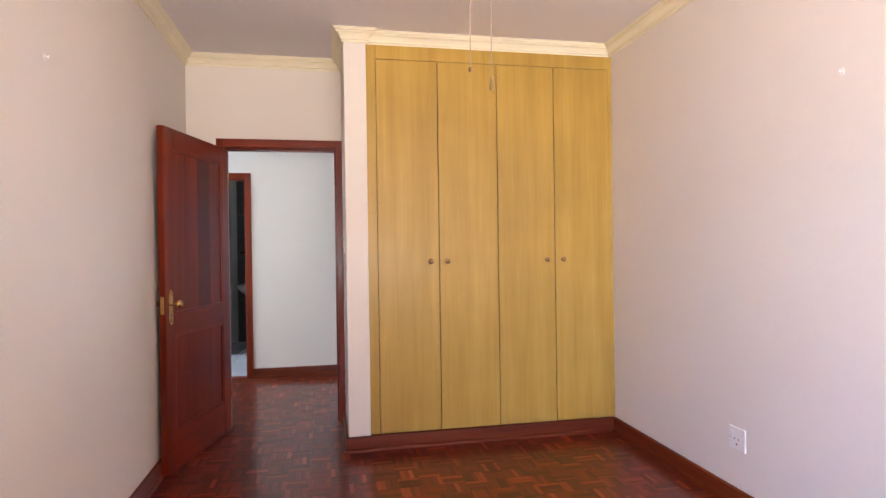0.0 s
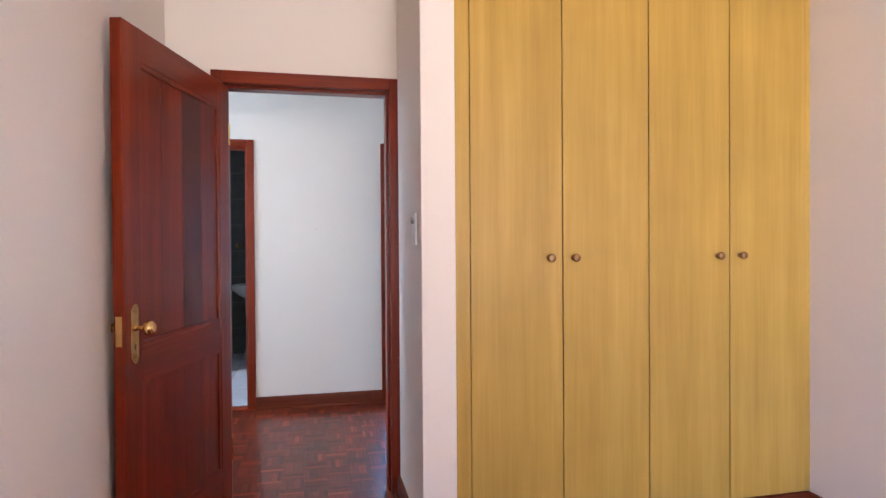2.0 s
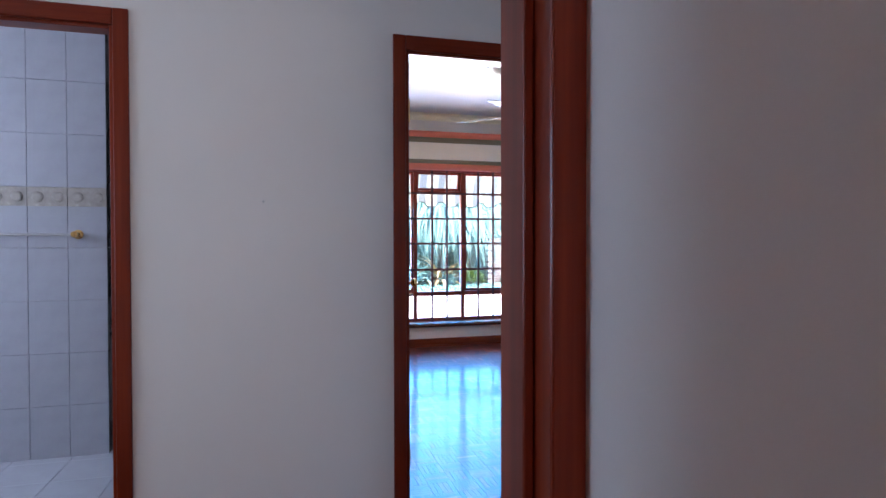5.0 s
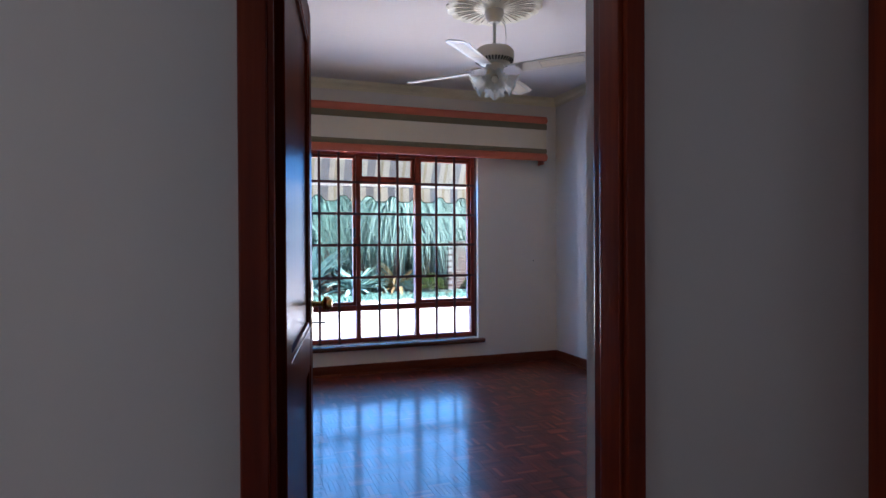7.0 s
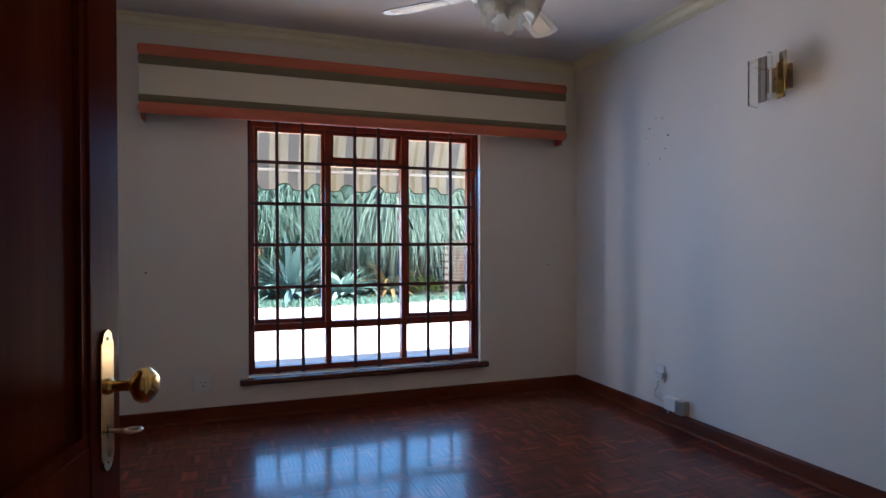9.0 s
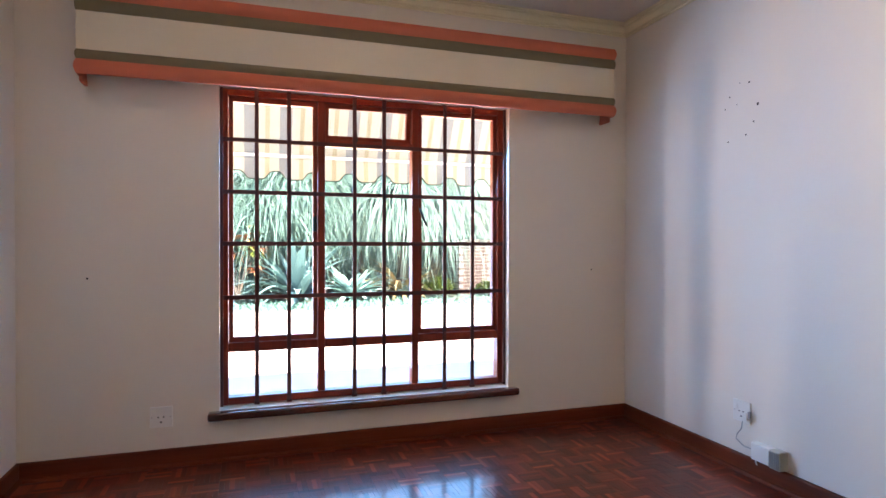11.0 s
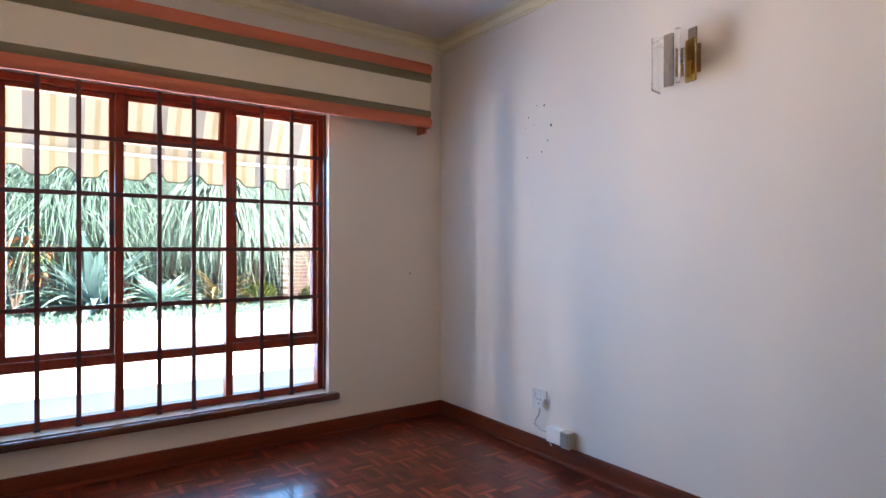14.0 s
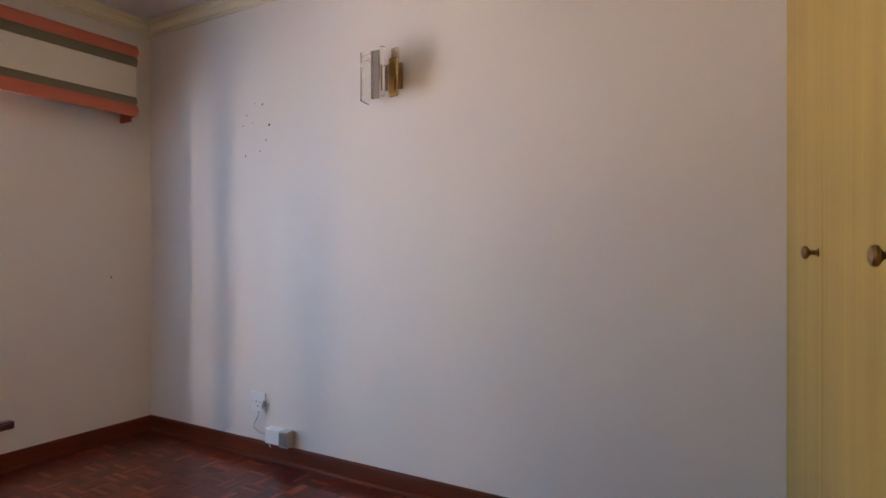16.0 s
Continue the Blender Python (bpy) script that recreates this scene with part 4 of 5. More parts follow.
sw = wall_plate("light_switch", "white plastic light switch with a fan dimmer", "light switch", pose(1.0905, 4.667, 1.335, 0, 0, 90), 0.074, 0.134)
part("dimmer", lathe([(0.015, 0), (0.015, 0.006), (0.012, 0.011), (0, 0.0115)], 24, pose(0.0, 0.009, 0.036, -90, 0, 0)), SWITCHGREY, sw, "grey round dimmer knob", smooth=35)
part("rocker", boxes((-0.016, 0.009, -0.020, -0.002, 0.014, 0.010), bevel=0.002), PLASTIC, sw)
part("rocker", boxes((0.002, 0.009, -0.020, 0.016, 0.014, 0.010), bevel=0.002), PLASTIC, sw)
part("screw", lathe([(0.003, 0), (0.0025, 0.001)], 10, pose(0, 0.009, -0.042, -90, 0, 0)), STEEL, sw)


def nail_hole(x, y, z, wall, r=0.005, mat=PLUGHOLE):
    rot = {"S": pose(x, y, z, 90, 0, 0), "W": pose(x, y, z, 0, -90, 0), "E": pose(x, y, z, 0, 90, 0)}[wall]
    tagged(part("nail_hole", lathe([(r, 0), (r * 0.8, 0.0012), (r * 0.3, 0.0014), (0, 0.001)], 10, rot), mat), "small dark nail hole in the plaster wall", "nail hole", "nail holes in the plaster")


for x, z in ((1.055, 1.016), (4.055, 1.027)):
    nail_hole(x, WIN + 0.0002, z, "S", 0.006)
for dy, z, r in ((10.060, 1.92, 0.008), (10.115, 2.045, 0.006), (10.175, 2.055, 0.003), (10.245, 1.995, 0.005), (10.275, 1.935, 0.004), (10.085, 1.835, 0.005), (10.135, 1.775, 0.005), (10.255, 1.755, 0.005), (10.195, 1.945, 0.003)):
    nail_hole(R2 + 0.0002, dy, z, "W", r)
nail_hole(0.689, H + 0.0002, 1.389, "S", 0.005, FANWHITE)
for x, y, w, z in ((0.0, 3.06, "E", 1.997), (R1, 2.678, "W", 1.964)):
    s = 1 if w == "E" else -1
    hook = thing("picture_hook", "small white picture hook on the wall", "picture hook")
    part("pad", boxes(*[(min(x, x + s * 0.004), y - 0.009, z - 0.012, max(x, x + s * 0.004), y + 0.009, z + 0.012)], bevel=0.001), PLASTIC, hook)
    part("hook", tube([(x + s * 0.004, y, z + 0.004), (x + s * 0.014, y, z - 0.004), (x + s * 0.016, y, z + 0.006)], 0.002), PLASTIC, hook)

# pull cords of the first bedroom
for x, y, z, mat in ((1.518, 2.92, 1.985, OLDBRASS), (1.601, 2.92, 1.955, CORDWOOD)):
    c = thing("pull_cord", "thin pull cord with a small end piece hanging from the ceiling", "pull cord", group="pull cords")
    part("cord", rod((x, y, z), (x, y, HEAD - 0.012), 0.0017, 6), CORD, c)
    part("ceiling_cup", lathe([(0.004, -0.014), (0.012, -0.010), (0.014, -0.001)], 16, pose(x, y, HEAD)), FANWHITE, c)
    if mat is CORDWOOD:
        part("pull", lathe([(0.002, 0.004), (0.006, 0.0), (0.009, -0.020), (0.010, -0.045), (0.006, -0.052), (0, -0.052)], 16, pose(x, y, z)), mat, c, "wooden cone pull", smooth=40)
    else:
        part("pull", lathe([(0.0, 0.004), (0.006, 0.002), (0.009, -0.006), (0.006, -0.014), (0, -0.016)], 16, pose(x, y, z)), mat, c, "small brass bead", smooth=40)

# ---- door at the passage's end, open into the far room ----
ef = thing("door_frame_end", "varnished mahogany door frame at the passage's end", "door frame", kind="structure")
EA, EB = 5.980, 6.937
part("jamb", boxes((ENDX - 0.012, EA, 0, ENDX + T + 0.012, EA + JAMB, TOPE), bevel=0.004), MAHOG, ef)
part("jamb", boxes((ENDX - 0.012, EB - 0.105, 0, ENDX + T + 0.012, EB, TOPE), bevel=0.004), MAHOG, ef)
part("head", boxes((ENDX - 0.012, EA + JAMB, TOPE - 0.06, ENDX + T + 0.012, EB - 0.105, TOPE), bevel=0.004), MAHOG, ef)
part("stop", boxes((ENDX + 0.004, EB - 0.119, 0, ENDX + T - 0.034, EB - 0.105, TOPE - 0.06), bevel=0.003), MAHOG, ef)
door_leaf("passage_end_door", pose(ENDX + T + 0.016, EB - 0.152, 0, 0, 0, -5), 0.785, "open panelled mahogany door at the passage's end", -1, 2.10)

# ---- bathroom: tiled wall, border, rail, recess with basin ----
BW = 8.355
TX1 = -0.218
tw = built("wall_bath_tiled", boxes((-2.3, BW + 0.008, 0, TX1 - 0.008, BW + 0.12, HEAD)), GROUT, "bathroom wall clad in pale glazed tiles", "wall")
bl2 = built("wall_bath_recess", boxes((TX1 - 0.30, 9.40, 0, L2 - T, 9.52, HEAD)), GROUT, "end wall of the bathroom recess, tiles coloured dark for the shade there", "wall")
bd = built("wall_bath_side", boxes((L2 - T - 0.13, HB, 0, L2 - T - 0.001, 9.40, HEAD)), GROUT, "bathroom side wall, tiles coloured dark for the shade there", "wall")


def tile_mesh(w, h, t=0.008):
    bm = boxes((0, -t, 0, w, 0, h), bevel=0.0012, segments=1)
    me = bpy.data.meshes.new("tile")
    bm.to_mesh(me)
    bm.free()
    return me


def lay(me, material, parent, m, name="tile"):
    if not me.materials:
        me.materials.append(material)
    ob = new(name, me)
    ob.parent = parent
    ob.matrix_local = m
    return ob


tm = tile_mesh(0.198, 0.298)
for i in range(5):
    for j in range(9):
        z = j * 0.30 if j < 5 else 1.545 + (j - 5) * 0.30
        if z + 0.298 < HEAD:
            lay(tm, TILE, tw, pose(TX1 - 0.2 * (i + 1), BW + 0.008, z))
lm = tile_mesh(0.198, 0.108, 0.010)
for i in range(5):
    lay(lm, LISTEL, tw, pose(TX1 - 0.2 * (i + 1), BW + 0.008, 1.434), "border_tile")
# end face and recess take the tile with shade in its colour
em = tile_mesh(0.118, 0.298)
for j in range(9):
    z = j * 0.30
    if z + 0.298 < HEAD:
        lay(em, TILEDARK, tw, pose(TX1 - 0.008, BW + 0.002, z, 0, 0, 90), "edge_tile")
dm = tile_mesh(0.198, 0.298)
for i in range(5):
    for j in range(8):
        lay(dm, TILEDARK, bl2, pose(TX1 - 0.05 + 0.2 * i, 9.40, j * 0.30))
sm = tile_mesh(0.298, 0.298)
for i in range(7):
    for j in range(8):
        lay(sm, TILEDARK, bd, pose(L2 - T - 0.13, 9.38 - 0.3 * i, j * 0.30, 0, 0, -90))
fm = bpy.data.meshes.new("floor_tile")
_b = boxes((0, 0, -0.006, 0.297, 0.297, 0.002), bevel=0.0015, segments=1)
_b.to_mesh(fm)
_b.free()
fb = bpy.data.objects["floor_bath"]
for i in range(9):
    for j in range(8):
        lay(fm, FLOORTILE, fb, pose(-2.2 + 0.3 * i, 7.085 + 0.3 * j, 0), "floor_tile")
built("threshold_bath", boxes((OUTB[0] + JAMB, H - 0.006, -0.004, OUTB[1] - JAMB, HB + 0.004, 0.004), bevel=0.002), MAHOG_X, "dark timber threshold", "threshold")
for k in range(9):
    x = -0.218 - 0.05 - 0.1 * k
    bm = lathe([(0.030, 0), (0.030, 0.004), (0.022, 0.007), (0.012, 0.008), (0, 0.006)], 20, pose(x, BW - 0.002, 1.487, 90, 0, 0))
    part("border_scroll", bm, LISTEL, tw, smooth=40)
rail = thing("towel_rail", "brass towel rail on the tiled wall", "towel rail")
part("rail", rod((-1.0, BW - 0.065, 1.272), (-0.37, BW - 0.065, 1.272), 0.008), STEEL, rail, smooth=40)
for x in (-0.99, -0.365):
    part("bracket", lathe([(0.026, 0), (0.026, 0.006), (0.012, 0.012), (0.010, 0.055), (0.017, 0.062), (0.017, 0.078), (0, 0.082)], 20, pose(x, BW, 1.275, 90, 0, 0)), BRASS, rail, smooth=35)
hk = thing("robe_hook", "small brass robe hook on the dim end wall", "robe hook")
part("base", lathe([(0.022, 0), (0.022, 0.006), (0.010, 0.012), (0.009, 0.04), (0, 0.045)], 20, pose(-0.20, 9.392, 1.26, 90, 0, 0)), BRASS, hk, smooth=35)
part("arm", tube([(-0.20, 9.36, 1.26), (-0.16, 9.34, 1.25), (-0.14, 9.34, 1.29)], 0.008), BRASS, hk, smooth=50)
bs = thing("wash_basin", "white porcelain basin on a pedestal in the bathroom recess", "wash basin", pose(-0.02, 9.15, 0))
part("bowl", lathe([(0.07, 0.66), (0.14, 0.70), (0.21, 0.76), (0.23, 0.80), (0.235, 0.82), (0.21, 0.822), (0.17, 0.78), (0.08, 0.73), (0, 0.72)], 32), PORCELAIN, bs, smooth=50)
part("pedestal", lathe([(0.11, 0.0), (0.10, 0.02), (0.075, 0.10), (0.07, 0.40), (0.08, 0.665)], 28), PORCELAIN, bs, smooth=50)

# added sheets that shut sky and sun out of the unseen window openings
for name, span in (("window_blind_bedroom", (0.4, BACK - 0.22, 0.55, 2.6, BACK - 0.20, 2.1)), ("window_blind_passage", (-3.1, 5.5, 0.8, -3.09, 6.7, 2.2)), ("window_blind_far_room", (5.48, 5.45, 0.85, 5.49, 6.55, 2.15)), ("window_blind_bath", (-2.41, 7.3, 1.2, -2.40, 8.1, 2.2))):
    built(name, boxes(span), IVORY, "added unseen ivory sheet that keeps sky light out of the opening", "blind")

# ---- outside ----
tagged(part("ground", boxes((-140, -140, -0.30, 140, 140, -0.15)), PAVE), "wide pale sunlit paving running out from the house", "ground", "", "structure")
built("backdrop", boxes((-80, 70, -0.3, 90, 70.5, 2.2)), surface("far_green", (0.10, 0.15, 0.09), 0.9, vary=0.4, scale=0.4, fine=6), "hazy green distance", "backdrop", "structure")
built("bed", boxes((0.0, 20.6, -0.16, 16, 27, -0.07), bevel=0.03), SOIL, "planting bed along the paving", "planting bed")

# striped awning over the window
AWX0, AWX1, AWY, AWZ, AWT, AWB = 1.02, 4.05, 12.58, 1.905, 2.86, 12.10
built("eaves", boxes((-1.0, WINB + 0.002, 2.90, 6.0, 12.16, 2.98)), CEIL, "plain painted boarding under the eaves", "eaves")
awn = thing("awning", "striped canvas awning with a scalloped valance over the window", "awning")
STR = [(AWN_GREY, 0.095), (AWN_CREAM, 0.06), (AWN_TAN, 0.035), (AWN_CREAM, 0.075)]
x, k = AWX0, 0
scal = 0.295
while x < AWX1 - 0.001:
    mat, w = STR[k % 4]
    x1 = min(x + w, AWX1)
    n = max(2, int((x1 - x) / 0.012))
    bm = bmesh.new()
    rows = []
    for i in range(n + 1):
        xx = x + (x1 - x) * i / n
        drop = 0.160 + 0.034 * math.tanh(2.2 * math.cos(2 * math.pi * (xx - AWX0) / scal) + 0.7)
        rows.append([bm.verts.new(p) for p in ((xx, AWB, AWT), (xx, (AWB + AWY) / 2, (AWT + AWZ) / 2 - 0.02), (xx, AWY, AWZ), (xx, AWY + 0.012, AWZ - 0.03), (xx, AWY + 0.008 + 0.006 * math.sin(xx * 9), AWZ - drop))])
    for a, b in zip(rows, rows[1:]):
        for j in range(4):
            bm.faces.new((a[j], b[j], b[j + 1], a[j + 1]))
    bmesh.ops.solidify(bm, geom=bm.faces[:], thickness=0.0015)
    part("stripe", bm, mat, awn)
    x, k = x1, k + 1
pts = []
for i in range(241):
    xx = AWX0 + (AWX1 - AWX0) * i / 240
    drop = 0.160 + 0.034 * math.tanh(2.2 * math.cos(2 * math.pi * (xx - AWX0) / scal) + 0.7)
    pts.append((xx, AWY + 0.006 + 0.006 * math.sin(xx * 9), AWZ - drop))
part("braid", tube(pts, 0.0055, 5), AWN_EDGE, awn, "dark green braid on the scallops")
part("front_bar", rod((AWX0, AWY - 0.012, AWZ - 0.005), (AWX1, AWY - 0.012, AWZ - 0.005), 0.014), PLASTIC, awn)
for x in (AWX0 + 0.02, AWX1 - 0.02):
    part("arm", rod((x, AWY - 0.012, AWZ - 0.01), (x, WINB + 0.004, 1.60), 0.010), PLASTIC, awn)
part("top_rail", boxes((AWX0, AWB - 0.02, AWT - 0.02, AWX1, AWB + 0.02, 2.90)), PLASTIC, awn)


def strap(bm, base, away, length, width, droop, rng, fold=0.25, seg=7, up=1.0, stray=0.05):
    """One long leaf that rises and arches over."""
    side = Vector((-away.y, away.x, 0)).normalized()
    p = Vector(base)
    d = (away + Vector((0, 0, up))).normalized()
    prev = None
    for i in range(seg + 1):
        s = i / seg
        w = width * (1 - s ** 2.2) * (0.55 + 0.45 * min(1, s * 5)) * 0.5
        row = (bm.verts.new(p - side * w + Vector((0, 0, w * fold))), bm.verts.new(p), bm.verts.new(p + side * w + Vector((0, 0, w * fold))))
        if prev:
            bm.faces.new((prev[0], prev[1], row[1], row[0]))
            bm.faces.new((prev[1], prev[2], row[2], row[1]))
        prev = row
        p = p + d * (length / seg)
        d = (d + Vector((rng.uniform(-stray, stray), rng.uniform(-stray, stray), -droop / seg))).normalized()


def crown(base, n, length, width, droop, seed, up=1.0, spread=0.0, stray=0.05):
    rng = random.Random(seed)
    bm = bmesh.new()
    for _ in range(n):
        a = rng.uniform(0, 2 * math.pi)
        e = up * rng.uniform(0.2, 1.5)
        b = Vector(base) + Vector((math.cos(a), math.sin(a), 0)) * rng.uniform(0, spread) + Vector((0, 0, rng.uniform(-0.05, 0.05)))
        strap(bm, b, Vector((math.cos(a), math.sin(a), 0)), length * (0.45 + 0.7 * rng.random() ** 0.8), width * rng.uniform(0.8, 1.2), droop * rng.uniform(0.6, 1.4), rng, up=e, stray=stray)
    return bm


def trunk_bm(x, y, h, r, seed):
    rng = random.Random(seed)
    bm = bmesh.new()
    rings = []
    cx, cy = x, y
    for i in range(9):
        s = i / 8
        cx += rng.uniform(-0.03, 0.03)
        cy += rng.uniform(-0.03, 0.03)
        rr = r * (1.35 - 0.65 * s) * rng.uniform(0.92, 1.08)
        rings.append([bm.verts.new((cx + rr * math.cos(k * math.pi / 5), cy + rr * math.sin(k * math.pi / 5), -0.05 + s * h)) for k in range(10)])
    for a, b in zip(rings, rings[1:]):
        for k in range(10):
            bm.faces.new((a[k], a[(k + 1) % 10], b[(k + 1) % 10], b[k]))
    bm.faces.new(rings[-1])
    return bm, (cx, cy, -0.05 + h)


def weeping_palm(x, y, h, seed, n=1300, length=3.0, tones=(None, None)):
    """A thin trunk under a mop of long hanging leaves."""
    rng = random.Random(seed)
    ob = thing("ponytail_palm", "ponytail palm with a mop of long hanging grey-green leaves", "palm", group="palms behind the paving")
    bm, top = trunk_bm(x, y, h, 0.13, seed)
    part("trunk", bm, BARK, ob, smooth=50)
    for i in range(5):
        a = rng.uniform(0, 6.28)
        b = (top[0] + 0.5 * math.cos(a), top[1] + 0.5 * math.sin(a), top[2] + rng.uniform(-0.7, 0.5))
        part("limb", tube([(top[0], top[1], top[2] - 0.25), ((top[0] + b[0]) / 2, (top[1] + b[1]) / 2, top[2]), b], 0.06), BARK, ob)
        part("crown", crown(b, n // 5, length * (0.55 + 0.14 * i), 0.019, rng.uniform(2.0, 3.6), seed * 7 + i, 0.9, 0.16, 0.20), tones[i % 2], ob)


# leaf tones go from dark at left to pale at right, painting the glare
for i, (x, y, h) in enumerate(((2.2, 22.6, 2.5), (3.5, 22.2, 2.2), (4.6, 22.9, 2.7), (5.6, 22.4, 2.3), (6.6, 23.0, 2.6), (7.9, 23.4, 2.4), (9.2, 23.0, 2.5), (1.0, 23.0, 2.4), (4.1, 24.2, 3.1), (6.1, 24.4, 3.0), (2.9, 24.3, 3.0), (8.6, 24.8, 3.0))):
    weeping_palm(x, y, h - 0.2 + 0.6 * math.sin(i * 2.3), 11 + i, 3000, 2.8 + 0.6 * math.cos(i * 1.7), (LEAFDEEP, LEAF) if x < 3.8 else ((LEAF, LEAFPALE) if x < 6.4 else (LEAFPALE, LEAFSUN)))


def hedge():
    rng = random.Random(77)
    bm = bmesh.new()
    for _ in range(5200):
        x, y, z = rng.uniform(-1.5, 10.2), rng.uniform(25.0, 26.2), rng.uniform(0.0, 3.3)
        a = rng.uniform(0, 2 * math.pi)
        strap(bm, (x, y, z), Vector((math.cos(a), math.sin(a), 0)), rng.uniform(0.4, 0.9), 0.06, 2.6, rng, seg=4, up=rng.uniform(0.2, 1.4))
    core = bmesh.new()
    cols = []
    for i in range(61):
        x = -2.0 + 12.6 * i / 60
        cols.append([core.verts.new((x, 26.0 + rng.uniform(-0.25, 0.25) - 0.3 * math.sin(j * 0.5), -0.1 + 3.3 * j / 12 + (rng.uniform(-0.3, 0.3) if j == 12 else 0))) for j in range(13)])
    for a, b in zip(cols, cols[1:]):
        for j in range(12):
            core.faces.new((a[j], b[j], b[j + 1], a[j + 1]))
    bmesh.ops.solidify(core, geom=core.faces[:], thickness=-0.5)
    # pale leaf colours stand in for the bright background behind the palms
    tagged(part("hedge_core", core, LEAFPALE), "dense hedge behind the palms, coloured pale for the brightness there", "hedge", "", "structure")
    tagged(part("hedge_foliage", bm, LEAFSUN), "dense foliage behind the palms, coloured pale for the brightness there", "foliage", "", "stuff")


hedge()


def grass_strip():
    """Short tufts where the paving meets the bed."""
    rng = random.Random(41)
    bm = bmesh.new()
    for _ in range(6500):
        a = rng.uniform(0, 2 * math.pi)
        x = rng.uniform(0.6, 10.0)
        y = 20.62 + 0.35 * math.sin(x * 1.3) * 0.3 + rng.uniform(-1.0, 0.5)
        strap(bm, (x, y, -0.15), Vector((math.cos(a), math.sin(a), 0)), rng.uniform(0.10, 0.26), 0.022, 1.0, rng, seg=2, up=rng.uniform(0.5, 1.8))
    tagged(part("grass", bm, GRASS), "fringe of short grass along the bed", "grass", "", "stuff")


grass_strip()


def rosette(name, x, y, n, length, width, droop, mat, seed, label, up=1.0):
    ob = thing(name, label, name.replace("_", " "))
    part("leaves", crown((x, y, 0.0), n, length, width, droop, seed, up, 0.06), mat, ob)


rosette("agave", 2.85, 20.9, 64, 1.75, 0.20, 1.0, AGAVE, 3, "large blue-green agave with arching leaves", 1.3)
rosette("agave", 4.02, 20.85, 40, 1.0, 0.21, 0.7, surface("agave_leaf_pale", (0.24, 0.42, 0.39), 0.7, vary=0.15, scale=3, fine=40), 4, "pale turquoise agave in the bed", 1.0)
rosette("cycad", 5.25, 21.1, 60, 1.35, 0.11, 1.7, DRY, 5, "yellowing cycad with arching fronds", 1.1)
rosette("cycad", 1.95, 21.2, 60, 1.15, 0.07, 1.6, LEAF, 6, "dark green cycad low in the bed", 1.0)
rosette("agave", 4.7, 21.6, 60, 1.3, 0.10, 1.4, LEAFPALE, 8, "slender grey-green agave in the bed", 1.2)


def bush(x, y, r, mat, seed, label):
    rng = random.Random(seed)
    ob = thing("shrub", label, "shrub")
    bm = bmesh.new()
    for _ in range(420):
        a, b = rng.uniform(0, 6.28), rng.uniform(0, 1.5)
        rr = r * rng.uniform(0.5, 1.05)
        p = Vector((x + rr * math.cos(a) * math.cos(b), y + rr * math.sin(a) * math.cos(b), rr * math.sin(b) * 0.9))
        strap(bm, p, Vector((math.cos(a), math.sin(a), 0)), 0.13, 0.05, 1.0, rng, seg=2, up=rng.uniform(0, 1.4))
    part("leaves", bm, mat, ob)
    part("stem", tube([(x, y, -0.04), (x + 0.03, y, r * 0.4), (x, y, r * 0.7)], 0.025), BARK, ob)


def leafy_shrub(x, y, h, seed, mats, label):
    """An upright shrub: a few stems, each with whorls of broad arching leaves."""
    rng = random.Random(seed)
    ob = thing("shrub", label, "shrub")
    for k in range(7):
        a = rng.uniform(0, 6.28)
        top = (x + 0.38 * math.cos(a), y + 0.2 * math.sin(a), h * rng.uniform(0.6, 1.05))
        part("stem", tube([(x, y, -0.06), ((x + top[0]) / 2, (y + top[1]) / 2, top[2] * 0.55), top], 0.014, 6), BARK, ob)
        for level in range(3):
            c = (top[0], top[1], top[2] - 0.17 * level)
            part("leaves", crown(c, 15, 0.36, 0.085, 1.5, seed * 31 + k * 3 + level, 0.7, 0.02), mats[(k + level) % len(mats)], ob)


leafy_shrub(1.60, 20.75, 1.40, 71, (surface("croton_orange_leaf", (0.40, 0.13, 0.05), 0.5, vary=0.3, scale=6, fine=40), SHRUB, LEAFDEEP), "croton shrub with orange and green leaves at the bed")
bush(6.10, 20.9, 0.42, SHRUB, 31, "low yellow-green shrub at the edge of the bed")
bush(7.4, 20.95, 0.28, SHRUB, 32, "low yellow-green shrub at the edge of the bed")
bush(2.0, 20.95, 0.35, LEAF, 33, "low dark green shrub at the edge of the bed")
bush(5.4, 20.9, 0.25, LEAFPALE, 34, "low grey-green shrub at the edge of the bed")
bush(3.9, 21.0, 0.25, LEAF, 35, "low dark green shrub at the edge of the bed")

# brick pillar in the garden
pil = thing("brick_pillar", "square red brick garden pillar", "pillar")
QX, QY, QW = 7.14, 21.55, 0.86
part("core", boxes((QX - QW / 2 + 0.006, QY - QW / 2 + 0.006, -0.15, QX + QW / 2 - 0.006, QY + QW / 2 - 0.006, 1.30)), MORTAR, pil)
bme = bpy.data.meshes.new("brick")
_b = boxes((-0.1065, -0.03, -0.036, 0.1065, 0.03, 0.036), bevel=0.004, segments=1)
_b.to_mesh(bme)
_b.free()
for j in range(17):
    for i in range(4):
        off = 0.11 if j % 2 else 0.0
        u = -QW / 2 + 0.107 + i * 0.2155
        z = -0.10 + j * 0.085
        if j % 2 and i == 3:
            continue
        for face in range(2):
            loc = (u + off, -QW / 2 + 0.028, z) if face == 0 else (-QW / 2 + 0.028, u + off, z)
            lay(bme, BRICK, pil, pose(QX, QY, 0) @ pose(*loc, 0, 0, 0 if face == 0 else 90), "brick")

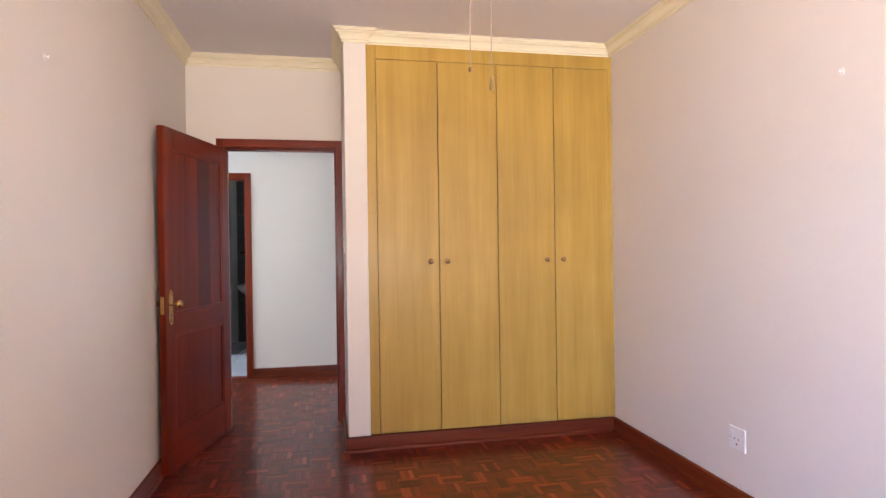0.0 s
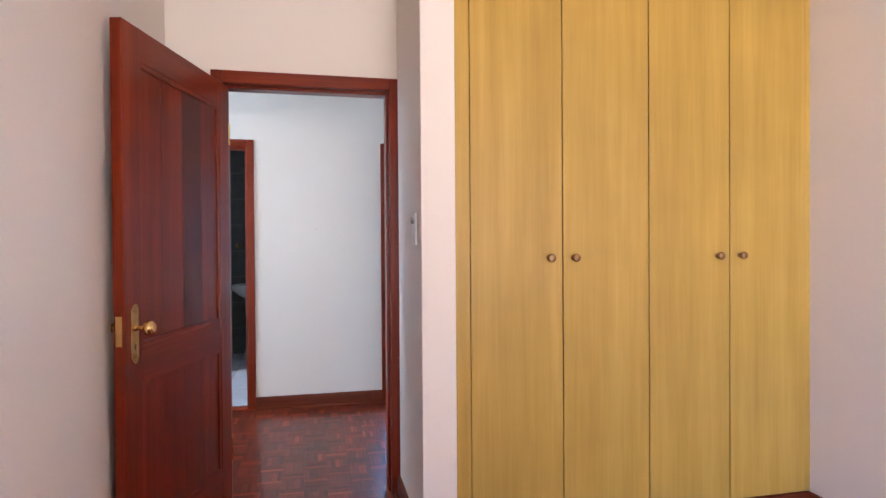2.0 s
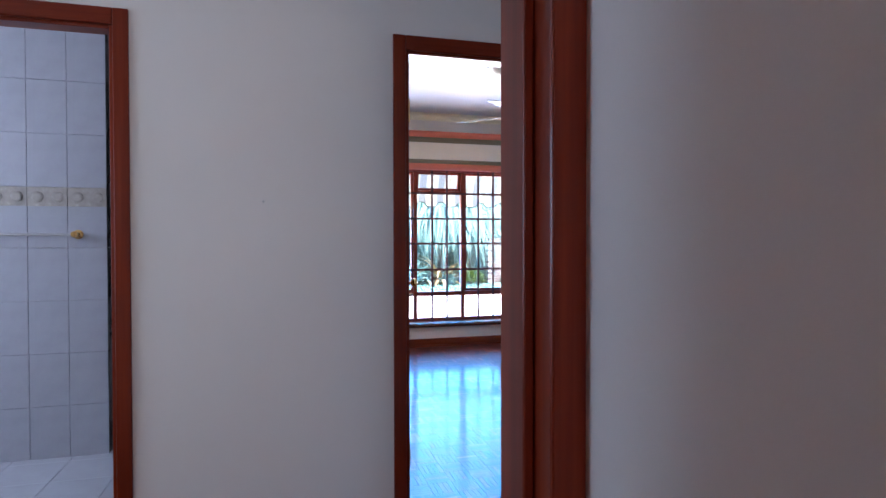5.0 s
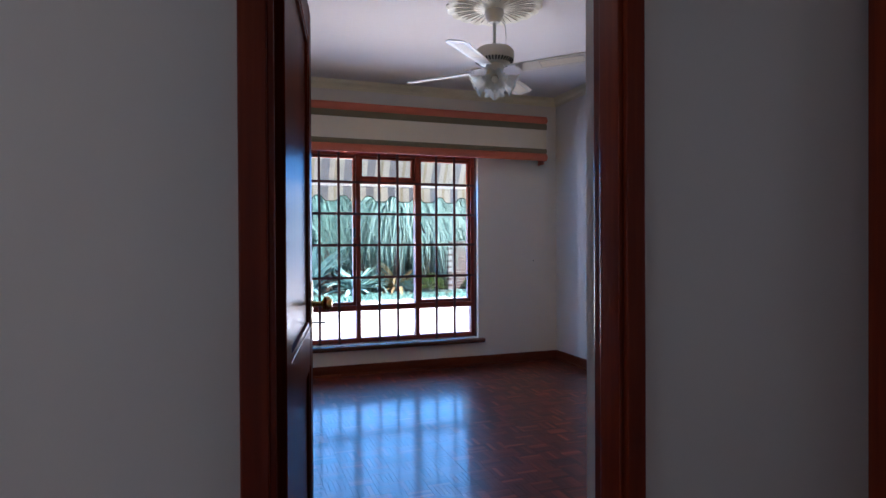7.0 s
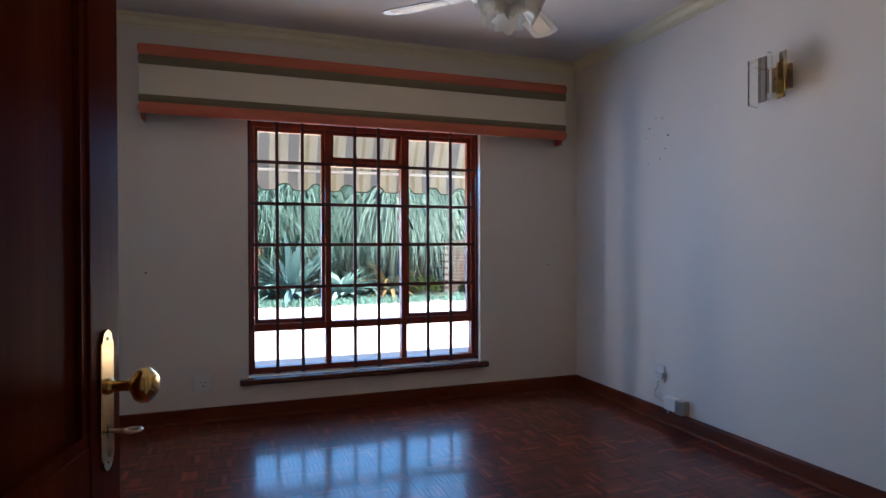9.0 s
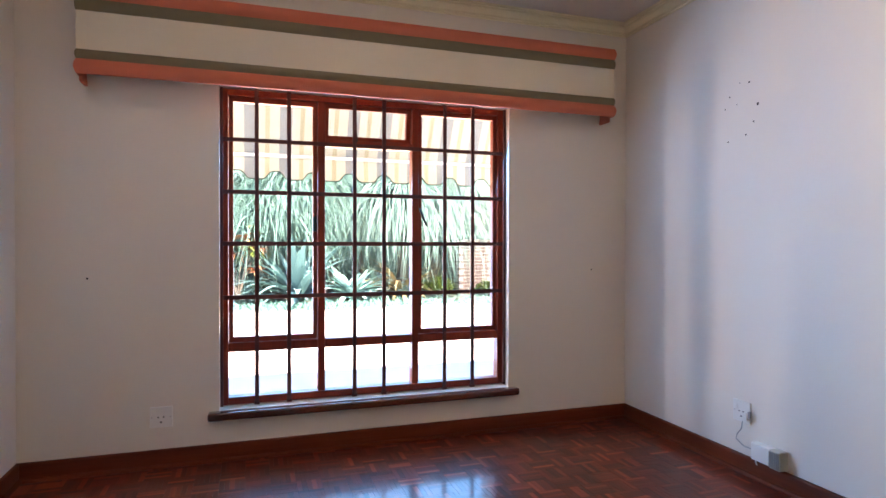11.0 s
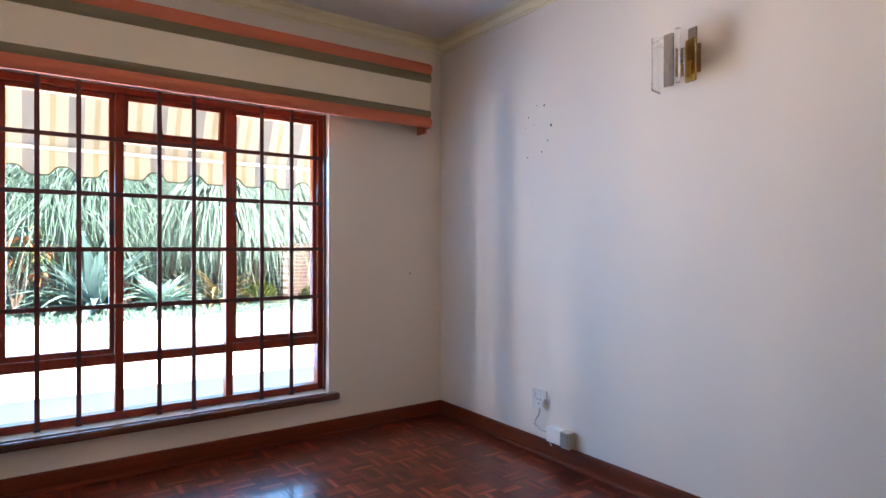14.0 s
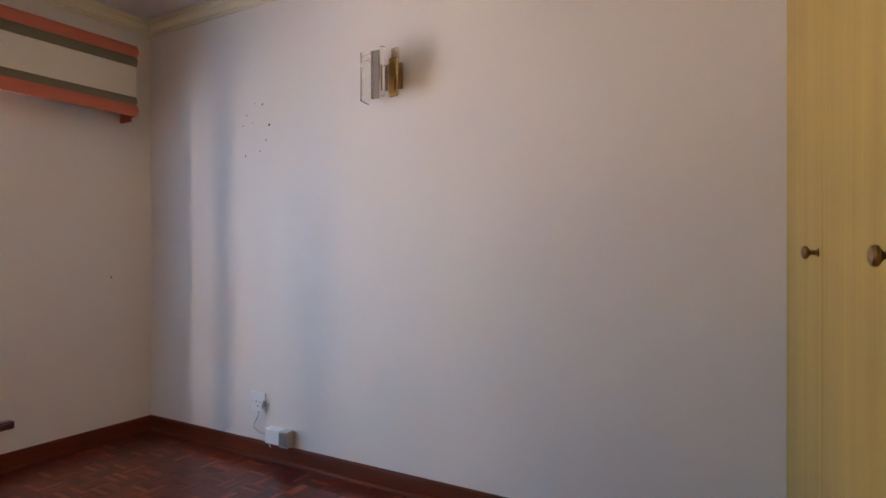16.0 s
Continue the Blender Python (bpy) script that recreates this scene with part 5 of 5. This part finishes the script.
# ---- parquet: basket weave of five strips to a square ----
SQ, NS = 0.122, 5
AREAS = ((0.0, BACK, R1, D1B), (-3.0, D1B, ENDX + T, H + 0.03), (OUT2[0] + JAMB, H + 0.03, OUT2[1] - JAMB, HB), (L2, HB, R2, WIN), (ENDX + T, D1B - 0.5, 5.4, H - 0.01))
NEAR = (1.9, 9.35, 2.9, 9.95)


def strip_spans(area):
    x0, y0, x1, y1 = area
    for i in range(math.floor(x0 / SQ), math.ceil(x1 / SQ)):
        for j in range(math.floor(y0 / SQ), math.ceil(y1 / SQ)):
            for k in range(NS):
                if (i + j) % 2:
                    s = (i * SQ, j * SQ + k * SQ / NS, (i + 1) * SQ, j * SQ + (k + 1) * SQ / NS, 0)
                else:
                    s = (i * SQ + k * SQ / NS, j * SQ, i * SQ + (k + 1) * SQ / NS, (j + 1) * SQ, 1)
                a, b, c, d = max(s[0], x0), max(s[1], y0), min(s[2], x1), min(s[3], y1)
                if c - a > 0.004 and d - b > 0.004:
                    whole = c - a > s[2] - s[0] - 1e-6 and d - b > s[3] - s[1] - 1e-6
                    yield a, b, c, d, s[4], whole and NEAR[0] < a and c < NEAR[2] and NEAR[1] < b and d < NEAR[3]


floor_ob = bpy.data.objects["floor"]
rng = random.Random(5)
rest = {0: ([], []), 1: ([], [])}
near = []
for area in AREAS:
    for a, b, c, d, way, is_near in strip_spans(area):
        if is_near and len(near) < 300:
            near.append((a, b, way))
            continue
        vs, fs = rest[way]
        g = 0.0004
        z = rng.uniform(-0.0001, 0.0001)
        tx, ty = rng.uniform(-0.00006, 0.00006), rng.uniform(-0.00006, 0.00006)
        n = len(vs)
        vs += [(a + g, b + g, z - tx - ty), (c - g, b + g, z + tx - ty), (c - g, d - g, z + tx + ty), (a + g, d - g, z - tx + ty)]
        vs += [(a + g, b + g, -0.008), (c - g, b + g, -0.008), (c - g, d - g, -0.008), (a + g, d - g, -0.008)]
        fs += [(n, n + 1, n + 2, n + 3), (n + 4, n + 5, n + 1, n), (n + 5, n + 6, n + 2, n + 1), (n + 6, n + 7, n + 3, n + 2), (n + 7, n + 4, n, n + 3)]
for way, name, mat in ((0, "parquet_strips", PARQ_X), (1, "parquet_strips_across", PARQ_Y)):
    me = bpy.data.meshes.new(name)
    me.from_pydata(rest[way][0], [], rest[way][1])
    me.materials.append(mat)
    ob = new(name, me)
    ob.parent = floor_ob
    tagged(ob, "red-brown parquet strips laid in basket weave", kind="stuff")
g = 0.0004
sme = bpy.data.meshes.new("parquet_strip")
L, W = SQ, SQ / NS
sme.from_pydata([(g, g, 0), (L - g, g, 0), (L - g, W - g, 0), (g, W - g, 0), (g, g, -0.008), (L - g, g, -0.008), (L - g, W - g, -0.008), (g, W - g, -0.008)], [], [(0, 1, 2, 3), (4, 5, 1, 0), (5, 6, 2, 1), (6, 7, 3, 2), (7, 4, 0, 3)])
sme.materials.append(PIECE_X)
for a, b, way in near:
    ob = new("parquet_strip", sme)
    ob.parent = floor_ob
    ob.matrix_local = pose(a, b, rng.uniform(-0.0001, 0.0001)) if way == 0 else pose(a + W, b, rng.uniform(-0.0001, 0.0001), 0, 0, 90)
